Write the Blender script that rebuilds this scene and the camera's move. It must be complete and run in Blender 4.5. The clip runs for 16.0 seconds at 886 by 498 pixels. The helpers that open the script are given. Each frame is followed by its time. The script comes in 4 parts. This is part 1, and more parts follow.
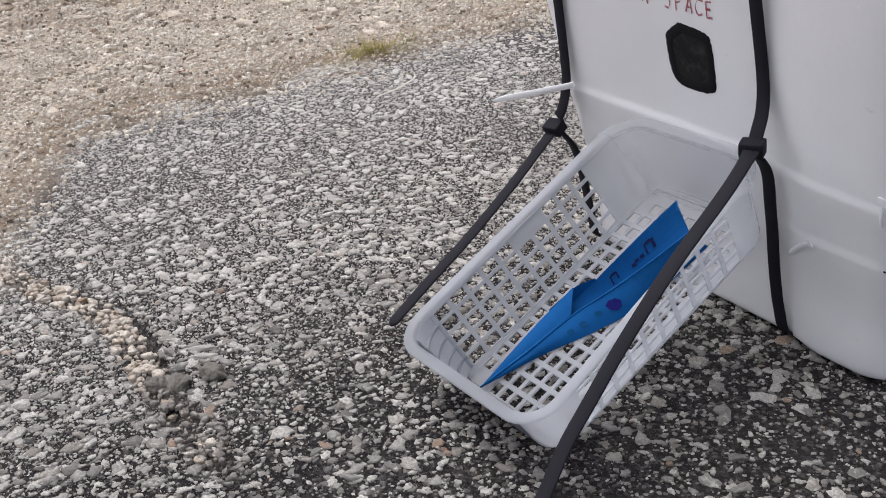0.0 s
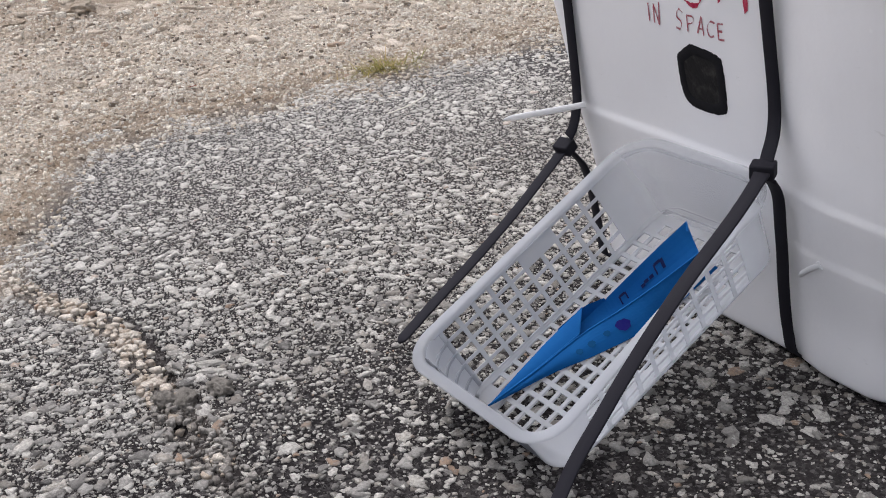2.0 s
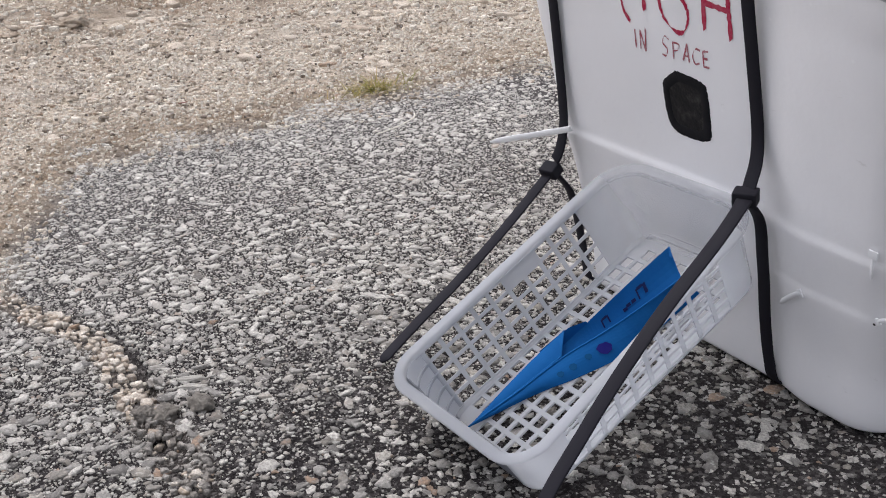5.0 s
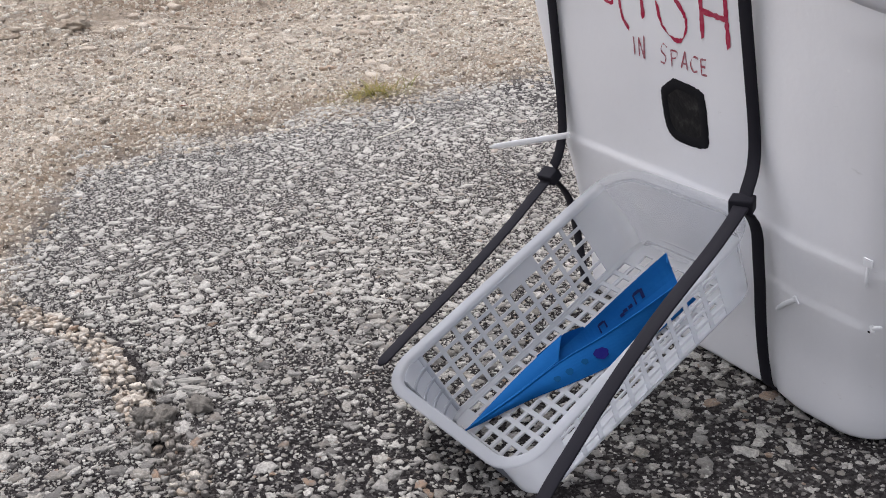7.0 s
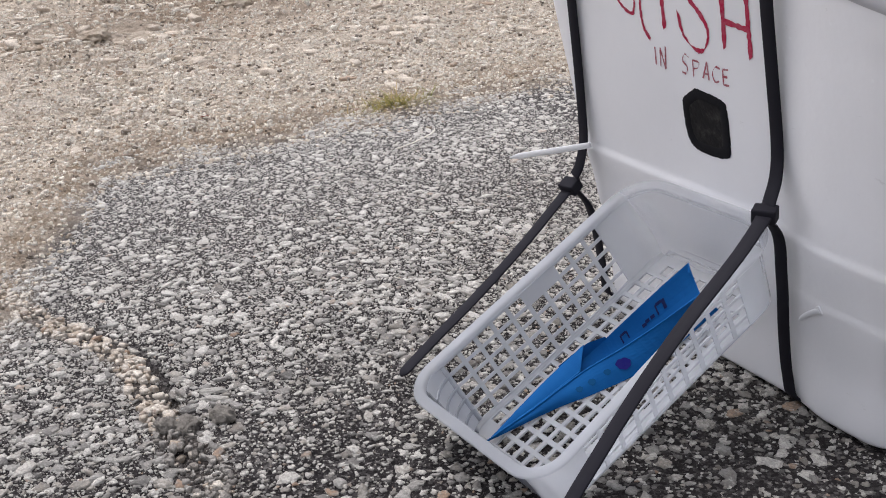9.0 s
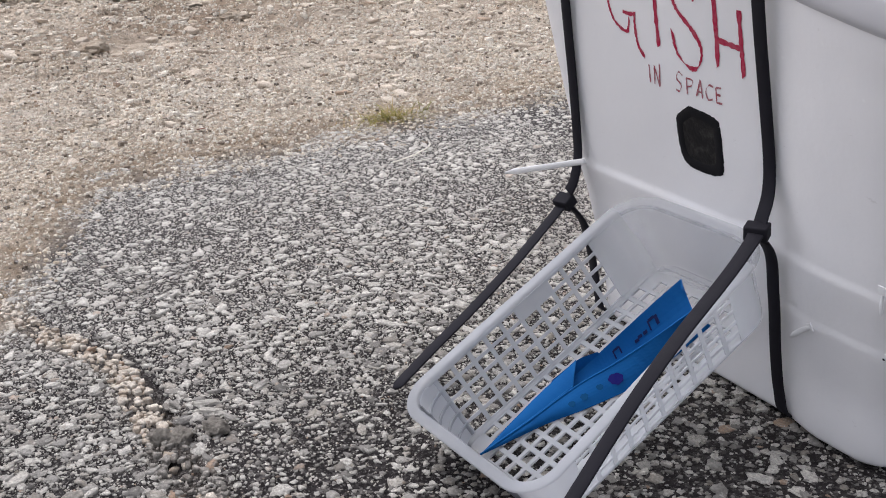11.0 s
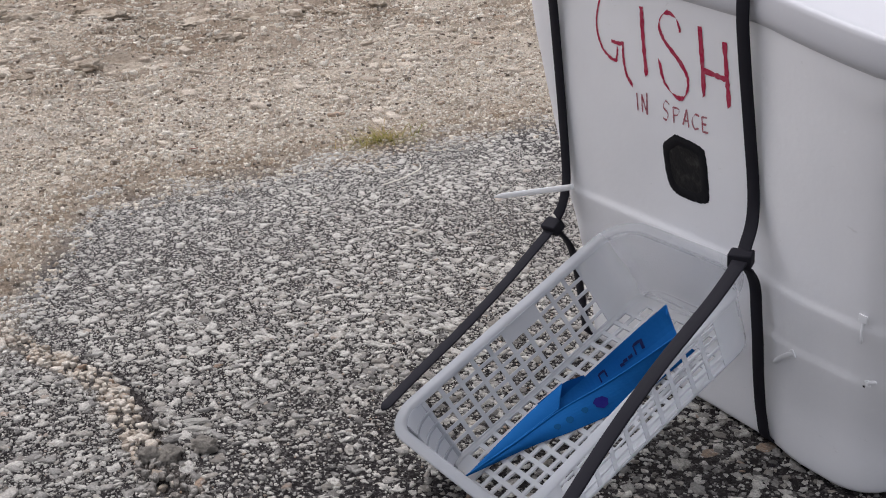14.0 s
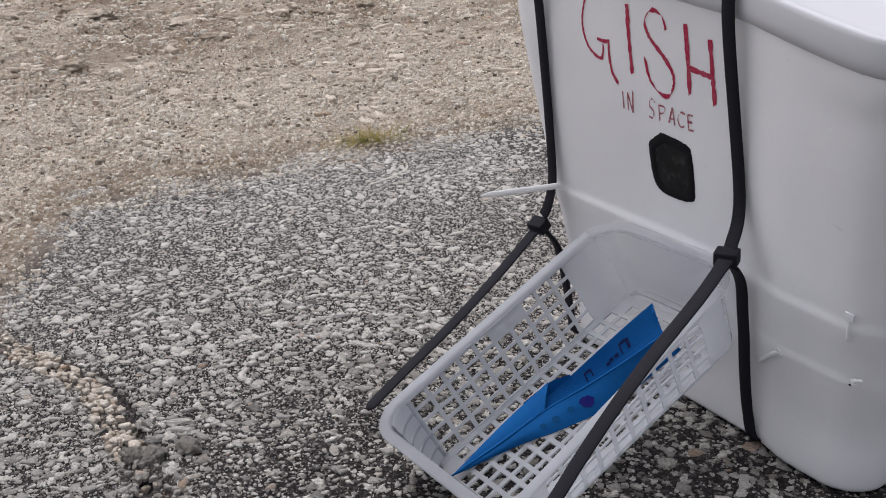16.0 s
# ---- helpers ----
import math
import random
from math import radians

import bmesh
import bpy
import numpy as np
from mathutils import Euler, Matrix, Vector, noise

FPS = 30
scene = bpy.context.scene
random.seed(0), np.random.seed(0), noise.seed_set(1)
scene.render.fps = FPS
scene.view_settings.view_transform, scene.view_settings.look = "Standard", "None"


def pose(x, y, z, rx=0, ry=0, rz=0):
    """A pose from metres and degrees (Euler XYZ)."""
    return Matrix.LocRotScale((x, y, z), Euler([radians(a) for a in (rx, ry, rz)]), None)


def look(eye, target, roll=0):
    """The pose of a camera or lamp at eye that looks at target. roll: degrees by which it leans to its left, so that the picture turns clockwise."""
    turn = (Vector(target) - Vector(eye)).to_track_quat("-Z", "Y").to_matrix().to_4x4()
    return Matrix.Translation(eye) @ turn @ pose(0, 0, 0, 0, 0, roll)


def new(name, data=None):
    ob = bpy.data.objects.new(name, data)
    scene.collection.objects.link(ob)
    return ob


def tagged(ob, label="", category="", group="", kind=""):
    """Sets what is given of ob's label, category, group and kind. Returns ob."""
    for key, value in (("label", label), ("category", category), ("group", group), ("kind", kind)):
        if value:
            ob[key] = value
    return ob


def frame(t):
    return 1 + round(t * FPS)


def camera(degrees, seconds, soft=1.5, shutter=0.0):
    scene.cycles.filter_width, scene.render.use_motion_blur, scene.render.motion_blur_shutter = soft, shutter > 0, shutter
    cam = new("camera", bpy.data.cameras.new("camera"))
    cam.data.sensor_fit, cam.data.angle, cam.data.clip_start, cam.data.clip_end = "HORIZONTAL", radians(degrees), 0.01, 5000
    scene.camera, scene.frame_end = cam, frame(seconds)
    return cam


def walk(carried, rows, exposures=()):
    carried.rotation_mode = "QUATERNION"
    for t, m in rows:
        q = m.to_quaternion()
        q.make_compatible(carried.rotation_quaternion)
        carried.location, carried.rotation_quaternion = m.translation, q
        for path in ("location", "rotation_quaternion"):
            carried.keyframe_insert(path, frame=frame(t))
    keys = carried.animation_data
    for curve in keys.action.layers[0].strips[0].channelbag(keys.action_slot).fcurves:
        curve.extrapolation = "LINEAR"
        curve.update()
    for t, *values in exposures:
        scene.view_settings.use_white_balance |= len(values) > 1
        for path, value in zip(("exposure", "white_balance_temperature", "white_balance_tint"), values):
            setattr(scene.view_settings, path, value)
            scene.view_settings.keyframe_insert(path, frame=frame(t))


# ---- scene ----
# ---- camera: t, x, y, z, yaw, pitch, roll ----
cam = camera(42.83, 16.0, 1.0)
ROWS = [
    (0.0, 0.5911, -0.7128, 0.5391, 58.246, -26.546, -4.118),
    (0.5, 0.5904, -0.7136, 0.5381, 58.719, -26.096, -4.059),
    (1.0, 0.588, -0.7175, 0.5376, 59.061, -25.849, -3.814),
    (1.5, 0.5872, -0.7173, 0.5375, 59.19, -25.885, -3.543),
    (2.0, 0.59, -0.7158, 0.5403, 58.515, -25.655, -3.526),
    (2.5, 0.5934, -0.7155, 0.5394, 58.265, -25.386, -3.244),
    (3.0, 0.5948, -0.7123, 0.5407, 57.91, -25.117, -2.691),
    (3.5, 0.5951, -0.7137, 0.5407, 57.908, -24.791, -2.402),
    (4.0, 0.5941, -0.7132, 0.5395, 57.935, -24.497, -2.372),
    (6.5, 0.6002, -0.7145, 0.5413, 57.81, -24.685, -1.595),
    (7.0, 0.6007, -0.7156, 0.5428, 57.84, -24.354, -1.635),
    (7.5, 0.6001, -0.7172, 0.5433, 58.231, -24.163, -1.912),
    (8.0, 0.5998, -0.717, 0.5431, 58.552, -24.226, -2.037),
    (8.5, 0.5999, -0.7183, 0.5447, 58.601, -24.138, -2.055),
    (9.0, 0.5995, -0.7195, 0.5448, 58.778, -23.87, -2.09),
    (11.5, 0.6086, -0.7234, 0.5499, 58.185, -22.599, -1.001),
    (12.0, 0.6126, -0.726, 0.5528, 57.886, -22.033, -0.572),
    (12.5, 0.61, -0.7245, 0.5509, 57.827, -22.153, -0.929),
    (13.0, 0.6105, -0.7229, 0.551, 57.679, -22.164, -0.688),
    (13.5, 0.6112, -0.7247, 0.5512, 58.136, -22.73, -0.857),
    (14.0, 0.6144, -0.7276, 0.5542, 57.885, -22.114, -0.53),
    (14.5, 0.6148, -0.7254, 0.5535, 57.739, -21.954, -0.538),
    (15.0, 0.6161, -0.7258, 0.5544, 57.576, -21.888, -0.37),
    (15.5, 0.6161, -0.7257, 0.5533, 57.385, -21.677, -0.125),
    (16.0, 0.6125, -0.7224, 0.5502, 57.286, -22.062, -0.363),
]
walk(cam, [(t, pose(x, y, z, 90 + pitch, 0, yaw) @ pose(0, 0, 0, 0, 0, roll)) for t, x, y, z, yaw, pitch, roll in ROWS],
     exposures=[(t, e + 0.01 + 0.05 * (t < 12.4), 6250, 15) for t, e in ((0.0, 0.39), (3.0, 0.40), (7.0, 0.44), (9.0, 0.44), (11.5, 0.42), (12.0, 0.42), (12.5, 0.35), (13.0, 0.26), (14.5, 0.23), (16.0, 0.18))])

# ---- light: a bright overcast sky ----
world = bpy.data.worlds.new("overcast")
scene.world = world
world.use_nodes = True
wn, wl = world.node_tree.nodes, world.node_tree.links
wn.clear()
sky = wn.new("ShaderNodeTexSky")
sky.sky_type, sky.sun_disc = "NISHITA", False
SUN_EL, SUN_AZ = radians(67), radians(254)
sky.sun_elevation, sky.sun_rotation = SUN_EL, SUN_AZ
sky.air_density, sky.dust_density, sky.ozone_density = 1.0, 4.0, 1.0
grey = wn.new("ShaderNodeHueSaturation")
grey.inputs["Saturation"].default_value = 0.22
wback = wn.new("ShaderNodeBackground")
wback.inputs["Strength"].default_value = 0.15
wout = wn.new("ShaderNodeOutputWorld")
wl.new(sky.outputs[0], grey.inputs["Color"])
wl.new(grey.outputs[0], wback.inputs[0])
wl.new(wback.outputs[0], wout.inputs[0])
sun = new("sun", bpy.data.lights.new("sun", "SUN"))
sun.data.energy, sun.data.angle, sun.data.color = 1.0, radians(40), (1.0, 0.97, 0.92)
sun_way = Vector((math.sin(SUN_AZ) * math.cos(SUN_EL), math.cos(SUN_AZ) * math.cos(SUN_EL), math.sin(SUN_EL)))
sun.matrix_world = look(sun_way * 10, (0, 0, 0))


# ---- materials ----
class Mat:
    """A node material with a Principled surface and short ways to add nodes."""

    def __init__(self, name, rough=0.5, metal=0.0, spec=0.5):
        self.m = bpy.data.materials.new(name)
        self.m.use_nodes = True
        self.n, self.l = self.m.node_tree.nodes, self.m.node_tree.links
        self.bsdf = self.n["Principled BSDF"]
        self.out = self.n["Material Output"]
        self.bsdf.inputs["Roughness"].default_value = rough
        self.bsdf.inputs["Metallic"].default_value = metal
        self.bsdf.inputs["Specular IOR Level"].default_value = spec
        self.coord = self.n.new("ShaderNodeTexCoord").outputs["Object"]

    def link(self, a, b):
        self.l.new(a, b)

    def noise(self, scale, detail=4.0, rough=0.55, stretch=None):
        t = self.n.new("ShaderNodeTexNoise")
        t.inputs["Scale"].default_value, t.inputs["Detail"].default_value, t.inputs["Roughness"].default_value = scale, detail, rough
        src = self.coord
        if stretch:
            mp = self.n.new("ShaderNodeMapping")
            mp.inputs["Scale"].default_value = stretch
            self.link(src, mp.inputs[0])
            src = mp.outputs[0]
        self.link(src, t.inputs["Vector"])
        return t.outputs["Fac"]

    def voronoi(self, scale, feature="F1", out="Distance", rand=1.0):
        t = self.n.new("ShaderNodeTexVoronoi")
        t.feature = feature
        t.inputs["Scale"].default_value, t.inputs["Randomness"].default_value = scale, rand
        self.link(self.coord, t.inputs["Vector"])
        return t.outputs[out]

    def ramp(self, fac, *stops):
        r = self.n.new("ShaderNodeValToRGB")
        while len(r.color_ramp.elements) < len(stops):
            r.color_ramp.elements.new(0.5)
        for e, (p, c) in zip(r.color_ramp.elements, stops):
            e.position = p
            e.color = (c, c, c, 1) if isinstance(c, (int, float)) else (*c, 1)
        self.link(fac, r.inputs[0])
        return r.outputs[0]

    def math(self, op, a, b=0.0):
        n = self.n.new("ShaderNodeMath")
        n.operation = op
        for i, v in enumerate((a, b)):
            if isinstance(v, (int, float)):
                n.inputs[i].default_value = v
            else:
                self.link(v, n.inputs[i])
        return n.outputs[0]

    def mix(self, fac, a, b, blend="MIX"):
        n = self.n.new("ShaderNodeMix")
        n.data_type, n.blend_type = "RGBA", blend
        for i, v in ((0, fac), (6, a), (7, b)):
            if isinstance(v, (int, float)):
                n.inputs[i].default_value = v
            elif isinstance(v, tuple):
                n.inputs[i].default_value = (*v, 1)
            else:
                self.link(v, n.inputs[i])
        return n.outputs[2]

    def island(self):
        return self.n.new("ShaderNodeNewGeometry").outputs["Random Per Island"]

    def colour(self, c):
        if isinstance(c, tuple):
            self.bsdf.inputs["Base Color"].default_value = (*c, 1)
        else:
            self.link(c, self.bsdf.inputs["Base Color"])
        return self

    def rough(self, f):
        self.link(f, self.bsdf.inputs["Roughness"])
        return self

    def bump(self, height, dist, strength=1.0):
        b = self.n.new("ShaderNodeBump")
        b.inputs["Distance"].default_value, b.inputs["Strength"].default_value = dist, strength
        self.link(height, b.inputs["Height"])
        if self.bsdf.inputs["Normal"].is_linked:
            self.link(self.bsdf.inputs["Normal"].links[0].from_socket, b.inputs["Normal"])
        self.link(b.outputs[0], self.bsdf.inputs["Normal"])
        return self

    def translucent(self, amount, colour, clear=0.0):
        t = self.n.new("ShaderNodeBsdfTranslucent")
        t.inputs[0].default_value = (*colour, 1)
        mx = self.n.new("ShaderNodeMixShader")
        mx.inputs[0].default_value = amount
        self.link(self.bsdf.outputs[0], mx.inputs[1])
        self.link(t.outputs[0], mx.inputs[2])
        last = mx.outputs[0]
        if clear:
            tr, my = self.n.new("ShaderNodeBsdfTransparent"), self.n.new("ShaderNodeMixShader")
            if isinstance(clear, float):
                my.inputs[0].default_value = clear
            else:
                self.link(clear, my.inputs[0])
            self.link(last, my.inputs[1])
            self.link(tr.outputs[0], my.inputs[2])
            last = my.outputs[0]
        self.link(last, self.out.inputs[0])
        return self


def tub_material():
    m = Mat("white_plastic_tub", 0.42, spec=0.4)
    big, fine = m.noise(9, 5), m.noise(160, 3)
    c = m.mix(m.ramp(big, (0.35, 0.0), (0.7, 1.0)), (0.83, 0.825, 0.83), (0.875, 0.87, 0.875))
    scuff = m.ramp(m.noise(55, 6, 0.7, (1, 1, 2.5)), (0.66, 0.0), (0.72, 1.0))
    c = m.mix(m.math("MULTIPLY", scuff, 0.35), c, (0.58, 0.57, 0.55))
    fleck = m.math("MULTIPLY", m.ramp(m.voronoi(70), (0.06, 1.0), (0.13, 0.0)), m.ramp(m.voronoi(70, out="Color"), (0.66, 0.0), (0.70, 1.0)))
    c = m.mix(m.math("MULTIPLY", fleck, m.ramp(m.noise(7, 3), (0.42, 0.0), (0.58, 0.8))), c, (0.90, 0.90, 0.90))
    m.colour(c).rough(m.ramp(m.noise(30, 5), (0.3, 0.36), (0.7, 0.52)))
    m.bump(big, 0.004, 0.25).bump(fine, 0.0006, 0.3)
    return m.m


def lid_material():
    m = Mat("white_plastic_lid", 0.5, spec=0.25)
    big = m.noise(12, 4)
    m.colour(m.mix(big, (0.55, 0.55, 0.57), (0.60, 0.60, 0.62))).bump(m.noise(140, 3), 0.0005, 0.3)
    return m.m


def basket_material():
    m = Mat("milky_polypropylene", 0.5, spec=0.15)
    n = m.noise(40, 4)
    m.colour(m.mix(n, (0.565, 0.585, 0.615), (0.625, 0.645, 0.675))).bump(m.noise(220, 2), 0.0004, 0.25)
    # the moulding is thinner and clearer towards its ends
    sep = m.n.new("ShaderNodeSeparateXYZ")
    m.link(m.coord, sep.inputs[0])
    along = m.math("ADD", m.math("MULTIPLY", sep.outputs[1], 3.0), m.math("MULTIPLY", m.noise(18, 3), 0.06))
    return m.translucent(0.52, (0.67, 0.69, 0.72), m.ramp(along, (0.06, 0.50), (0.22, 0.28), (0.70, 0.34), (0.90, 0.78))).m


def tie_material(name, c, rough):
    m = Mat(name, rough, spec=0.10)
    n = m.noise(180, 4)
    # thin dust in random patches
    lighten = m.ramp(m.noise(35, 5), (0.5, 0.0), (0.8, 1.0))
    m.colour(m.mix(m.math("MULTIPLY", lighten, 0.10), c, tuple(min(1, x * 1.6 + 0.02) for x in c)))
    m.bump(n, 0.0004, 0.4)
    return m.m


def nylon_material():
    m = Mat("natural_nylon", 0.45, spec=0.3)
    m.colour(m.mix(m.noise(180, 4), (0.88, 0.885, 0.89), (0.92, 0.925, 0.93)))
    return m.translucent(0.15, (0.88, 0.885, 0.89), 0.06).m


def paper_material():
    m = Mat("blue_paper", 0.7, spec=0.10)
    n = m.noise(60, 5)
    m.colour(m.mix(n, (0.0055, 0.088, 0.285), (0.010, 0.122, 0.365))).bump(m.noise(300, 3), 0.0003, 0.4).bump(n, 0.002, 0.2)
    return m.translucent(0.15, (0.008, 0.14, 0.5)).m


def marker(name, c, var=0.25):
    m = Mat(name, 0.6, spec=0.12)
    n = m.noise(220, 4, 0.7)
    m.colour(m.mix(m.ramp(n, (0.35, 0.0), (0.75, 1.0)), c, tuple(x + (0.72 - x) * var for x in c)))
    return m.m


def ground_material():
    m = Mat("ground_surface", 0.95, spec=0.12)
    sep = m.n.new("ShaderNodeSeparateXYZ")
    m.link(m.coord, sep.inputs[0])
    # road edge: asphalt to +x of it, sandy gravel to -x
    wob = m.math("MULTIPLY", m.math("SUBTRACT", m.noise(7, 5, 0.6), 0.5), 0.22)
    fine_wob = m.math("MULTIPLY", m.math("SUBTRACT", m.noise(60, 3), 0.5), 0.12)
    edge = m.math("ADD", m.math("ADD", sep.outputs[0], wob), fine_wob)
    front = m.math("MINIMUM", m.math("MULTIPLY", m.math("MAXIMUM", m.math("SUBTRACT", -0.34, sep.outputs[1]), 0.0), 1.75), 0.42)
    is_road = m.ramp(m.math("SUBTRACT", m.math("ADD", edge, 1.5), front), (0.47, 0.0), (0.585, 1.0))
    # bitumen with fine grit
    grit = m.voronoi(330)
    gritc = m.voronoi(330, out="Color")
    g1 = m.ramp(gritc, (0.0, (0.0125, 0.0106, 0.0110)), (0.5, (0.022, 0.0187, 0.0192)), (0.74, (0.062, 0.056, 0.055)), (1.0, (0.25, 0.235, 0.22)))
    speck = m.math("MULTIPLY", m.ramp(m.voronoi(520), (0.20, 1.0), (0.34, 0.0)), m.ramp(m.voronoi(520, out="Color"), (0.46, 0.0), (0.52, 1.0)))
    worn = m.ramp(m.math("SUBTRACT", m.math("MULTIPLY", m.noise(6, 4), 0.25), sep.outputs[0]), (0.02, 0.12), (0.40, 0.55))
    g1 = m.mix(m.math("MULTIPLY", speck, worn), g1, (0.45, 0.43, 0.40))
    pale = m.ramp(m.noise(5, 5, 0.65), (0.4, 0.0), (0.7, 1.0))
    dusty = m.math("MULTIPLY", m.ramp(m.math("MULTIPLY", sep.outputs[0], -1.0), (0.30, 0.0), (0.85, 1.0)), 0.42)
    bit = m.mix(m.math("MAXIMUM", m.math("MULTIPLY", pale, 0.10), m.math("MULTIPLY", dusty, m.ramp(m.noise(60, 5, 0.7), (0.35, 0.3), (0.6, 1.0)))), g1, (0.23, 0.212, 0.20))
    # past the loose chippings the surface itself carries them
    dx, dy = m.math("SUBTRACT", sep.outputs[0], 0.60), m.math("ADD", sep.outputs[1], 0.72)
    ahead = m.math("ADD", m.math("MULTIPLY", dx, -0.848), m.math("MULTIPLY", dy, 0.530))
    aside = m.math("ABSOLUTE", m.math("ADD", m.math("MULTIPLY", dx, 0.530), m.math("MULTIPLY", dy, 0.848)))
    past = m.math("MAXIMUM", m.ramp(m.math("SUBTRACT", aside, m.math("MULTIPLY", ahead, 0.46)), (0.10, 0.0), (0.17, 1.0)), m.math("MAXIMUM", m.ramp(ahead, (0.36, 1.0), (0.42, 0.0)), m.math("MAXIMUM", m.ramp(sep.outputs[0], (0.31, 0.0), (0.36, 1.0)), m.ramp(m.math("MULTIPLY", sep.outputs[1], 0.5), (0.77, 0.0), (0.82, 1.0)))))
    stone = m.math("MULTIPLY", m.ramp(m.voronoi(125), (0.40, 1.0), (0.52, 0.0)), m.ramp(m.voronoi(125, out="Color"), (0.2, 0.35), (0.7, 1.0)))
    bit = m.mix(m.math("MULTIPLY", stone, past), bit, (0.48, 0.458, 0.418))
    # sandy gravel
    s1 = m.voronoi(210, out="Color")
    sv = m.ramp(s1, (0.0, (0.20, 0.155, 0.118)), (0.5, (0.50, 0.425, 0.34)), (1.0, (0.72, 0.65, 0.56)))
    sb = m.mix(m.ramp(m.noise(4.5, 6, 0.62), (0.35, 0.0), (0.65, 1.0)), (0.58, 0.48, 0.37), (0.80, 0.705, 0.575))
    sand = m.mix(0.45, sb, sv)
    sand = m.mix(m.math("MULTIPLY", m.ramp(m.noise(11, 6, 0.7), (0.48, 0.0), (0.62, 1.0)), 0.40), sand, (0.30, 0.24, 0.185))
    sand = m.mix(m.math("MULTIPLY", m.ramp(m.noise(7, 5, 0.6, (1, 1, 3)), (0.52, 0.0), (0.68, 1.0)), 0.4), sand, (0.60, 0.56, 0.50))
    dirt = m.ramp(m.noise(26, 6, 0.75, (1, 0.6, 1)), (0.48, 0.0), (0.60, 1.0))
    sand = m.mix(m.math("MULTIPLY", dirt, 0.55), sand, (0.17, 0.135, 0.105))
    loam = m.math("MULTIPLY", m.ramp(m.noise(2.3, 5, 0.65), (0.40, 0.0), (0.55, 1.0)), m.ramp(m.math("MULTIPLY", sep.outputs[0], -0.4), (0.58, 0.0), (0.80, 1.0)))
    sand = m.mix(m.math("MULTIPLY", loam, 0.8), sand, (0.27, 0.20, 0.14))
    # sand washed over the broken seam in the asphalt
    a = m.math("ADD", m.math("MULTIPLY", m.math("MAXIMUM", m.math("SUBTRACT", -0.43, sep.outputs[0]), 0.0), 0.38), 0.484)
    off = m.math("ABSOLUTE", m.math("ADD", m.math("ADD", sep.outputs[1], -0.0), m.math("SUBTRACT", a, m.math("MULTIPLY", m.math("SUBTRACT", m.noise(11, 4), 0.5), 0.05))))
    seam = m.ramp(off, (0.008, 1.0), (0.030, 0.0))
    along = m.math("MULTIPLY", m.ramp(m.math("ADD", sep.outputs[0], 1.0), (0.0, 1.0), (0.72, 1.0), (0.80, 0.55), (0.92, 0.0)), m.ramp(m.noise(38, 4), (0.35, 0.2), (0.6, 1.0)))
    seam = m.math("MULTIPLY", seam, along)
    road = m.mix(m.math("MULTIPLY", seam, 0.14), bit, sand)
    verge_dirt = m.ramp(m.math("SUBTRACT", m.math("ADD", edge, 1.5), front), (0.34, 0.0), (0.44, 1.0), (0.49, 1.0), (0.60, 0.0))
    sand = m.mix(m.math("MULTIPLY", verge_dirt, m.ramp(m.noise(35, 5, 0.7), (0.35, 0.25), (0.6, 0.9))), sand, (0.25, 0.185, 0.125))
    m.colour(m.mix(is_road, sand, road))
    m.bump(m.math("MULTIPLY", grit, -1.0), 0.0022, 0.8).bump(m.noise(90, 6, 0.7), 0.012, 0.9).bump(m.noise(34, 4, 0.6), 0.016, 0.6)
    return m.m


def chip_material(name, dark, mid, light, tint, single=False, lighten=False, share=0.05):
    m = Mat(name, 0.85, spec=0.3)
    k = 0.007 if single else 1.0
    isl = m.n.new("ShaderNodeObjectInfo").outputs["Random"] if single else m.island()
    c = m.ramp(isl, (0.0, dark), (share, mid), (0.32, light), (0.62, light), (0.84, tint), (1.0, mid))
    rare = m.ramp(isl, (0.925, 0.0), (0.93, 1.0), (0.945, 1.0), (0.95, 0.0))
    c = m.mix(m.math("MULTIPLY", rare, 0.75), c, (0.40, 0.26, 0.165))
    spots = m.ramp(m.noise(420 * k, 4, 0.7), (0.42, 0.0), (0.62, 1.0))
    c = m.mix(m.math("MULTIPLY", spots, 0.50), c, dark)
    crust = m.ramp(m.noise(170 * k, 5, 0.75), (0.50, 0.0), (0.60, 1.0))
    c = m.mix(m.math("MULTIPLY", crust, 0.34), c, mid)
    lime = m.ramp(m.noise(230 * k, 3, 0.6), (0.55, 0.0), (0.66, 1.0))
    c = m.mix(m.math("MULTIPLY", lime, 0.35), c, tuple(min(0.75, v * 1.25) for v in light))
    film = m.ramp(m.noise(9 * k, 6, 0.65), (0.5, 0.0), (0.7, 1.0))
    c = m.mix(m.math("MULTIPLY", film, 0.18), c, dark)
    if lighten:
        # the chips turn paler towards the verge
        sep = m.n.new("ShaderNodeSeparateXYZ")
        m.link(m.coord, sep.inputs[0])
        near = m.ramp(m.math("SUBTRACT", m.math("MULTIPLY", m.noise(5, 4), 0.3), sep.outputs[0]), (0.30, 0.0), (0.95, 1.0))
        c = m.mix(m.math("MULTIPLY", near, 0.45), c, (0.74, 0.705, 0.64))
    m.colour(c).bump(m.noise(260 * k, 6, 0.75), 0.0035, 0.9)
    return m.m


def clear_material(name, c, clear):
    m = Mat(name, 0.3, spec=0.35)
    m.colour(m.mix(m.noise(60, 3), c, tuple(v * 1.15 for v in c)))
    return m.translucent(0.5, tuple(v * 1.15 for v in c), clear).m


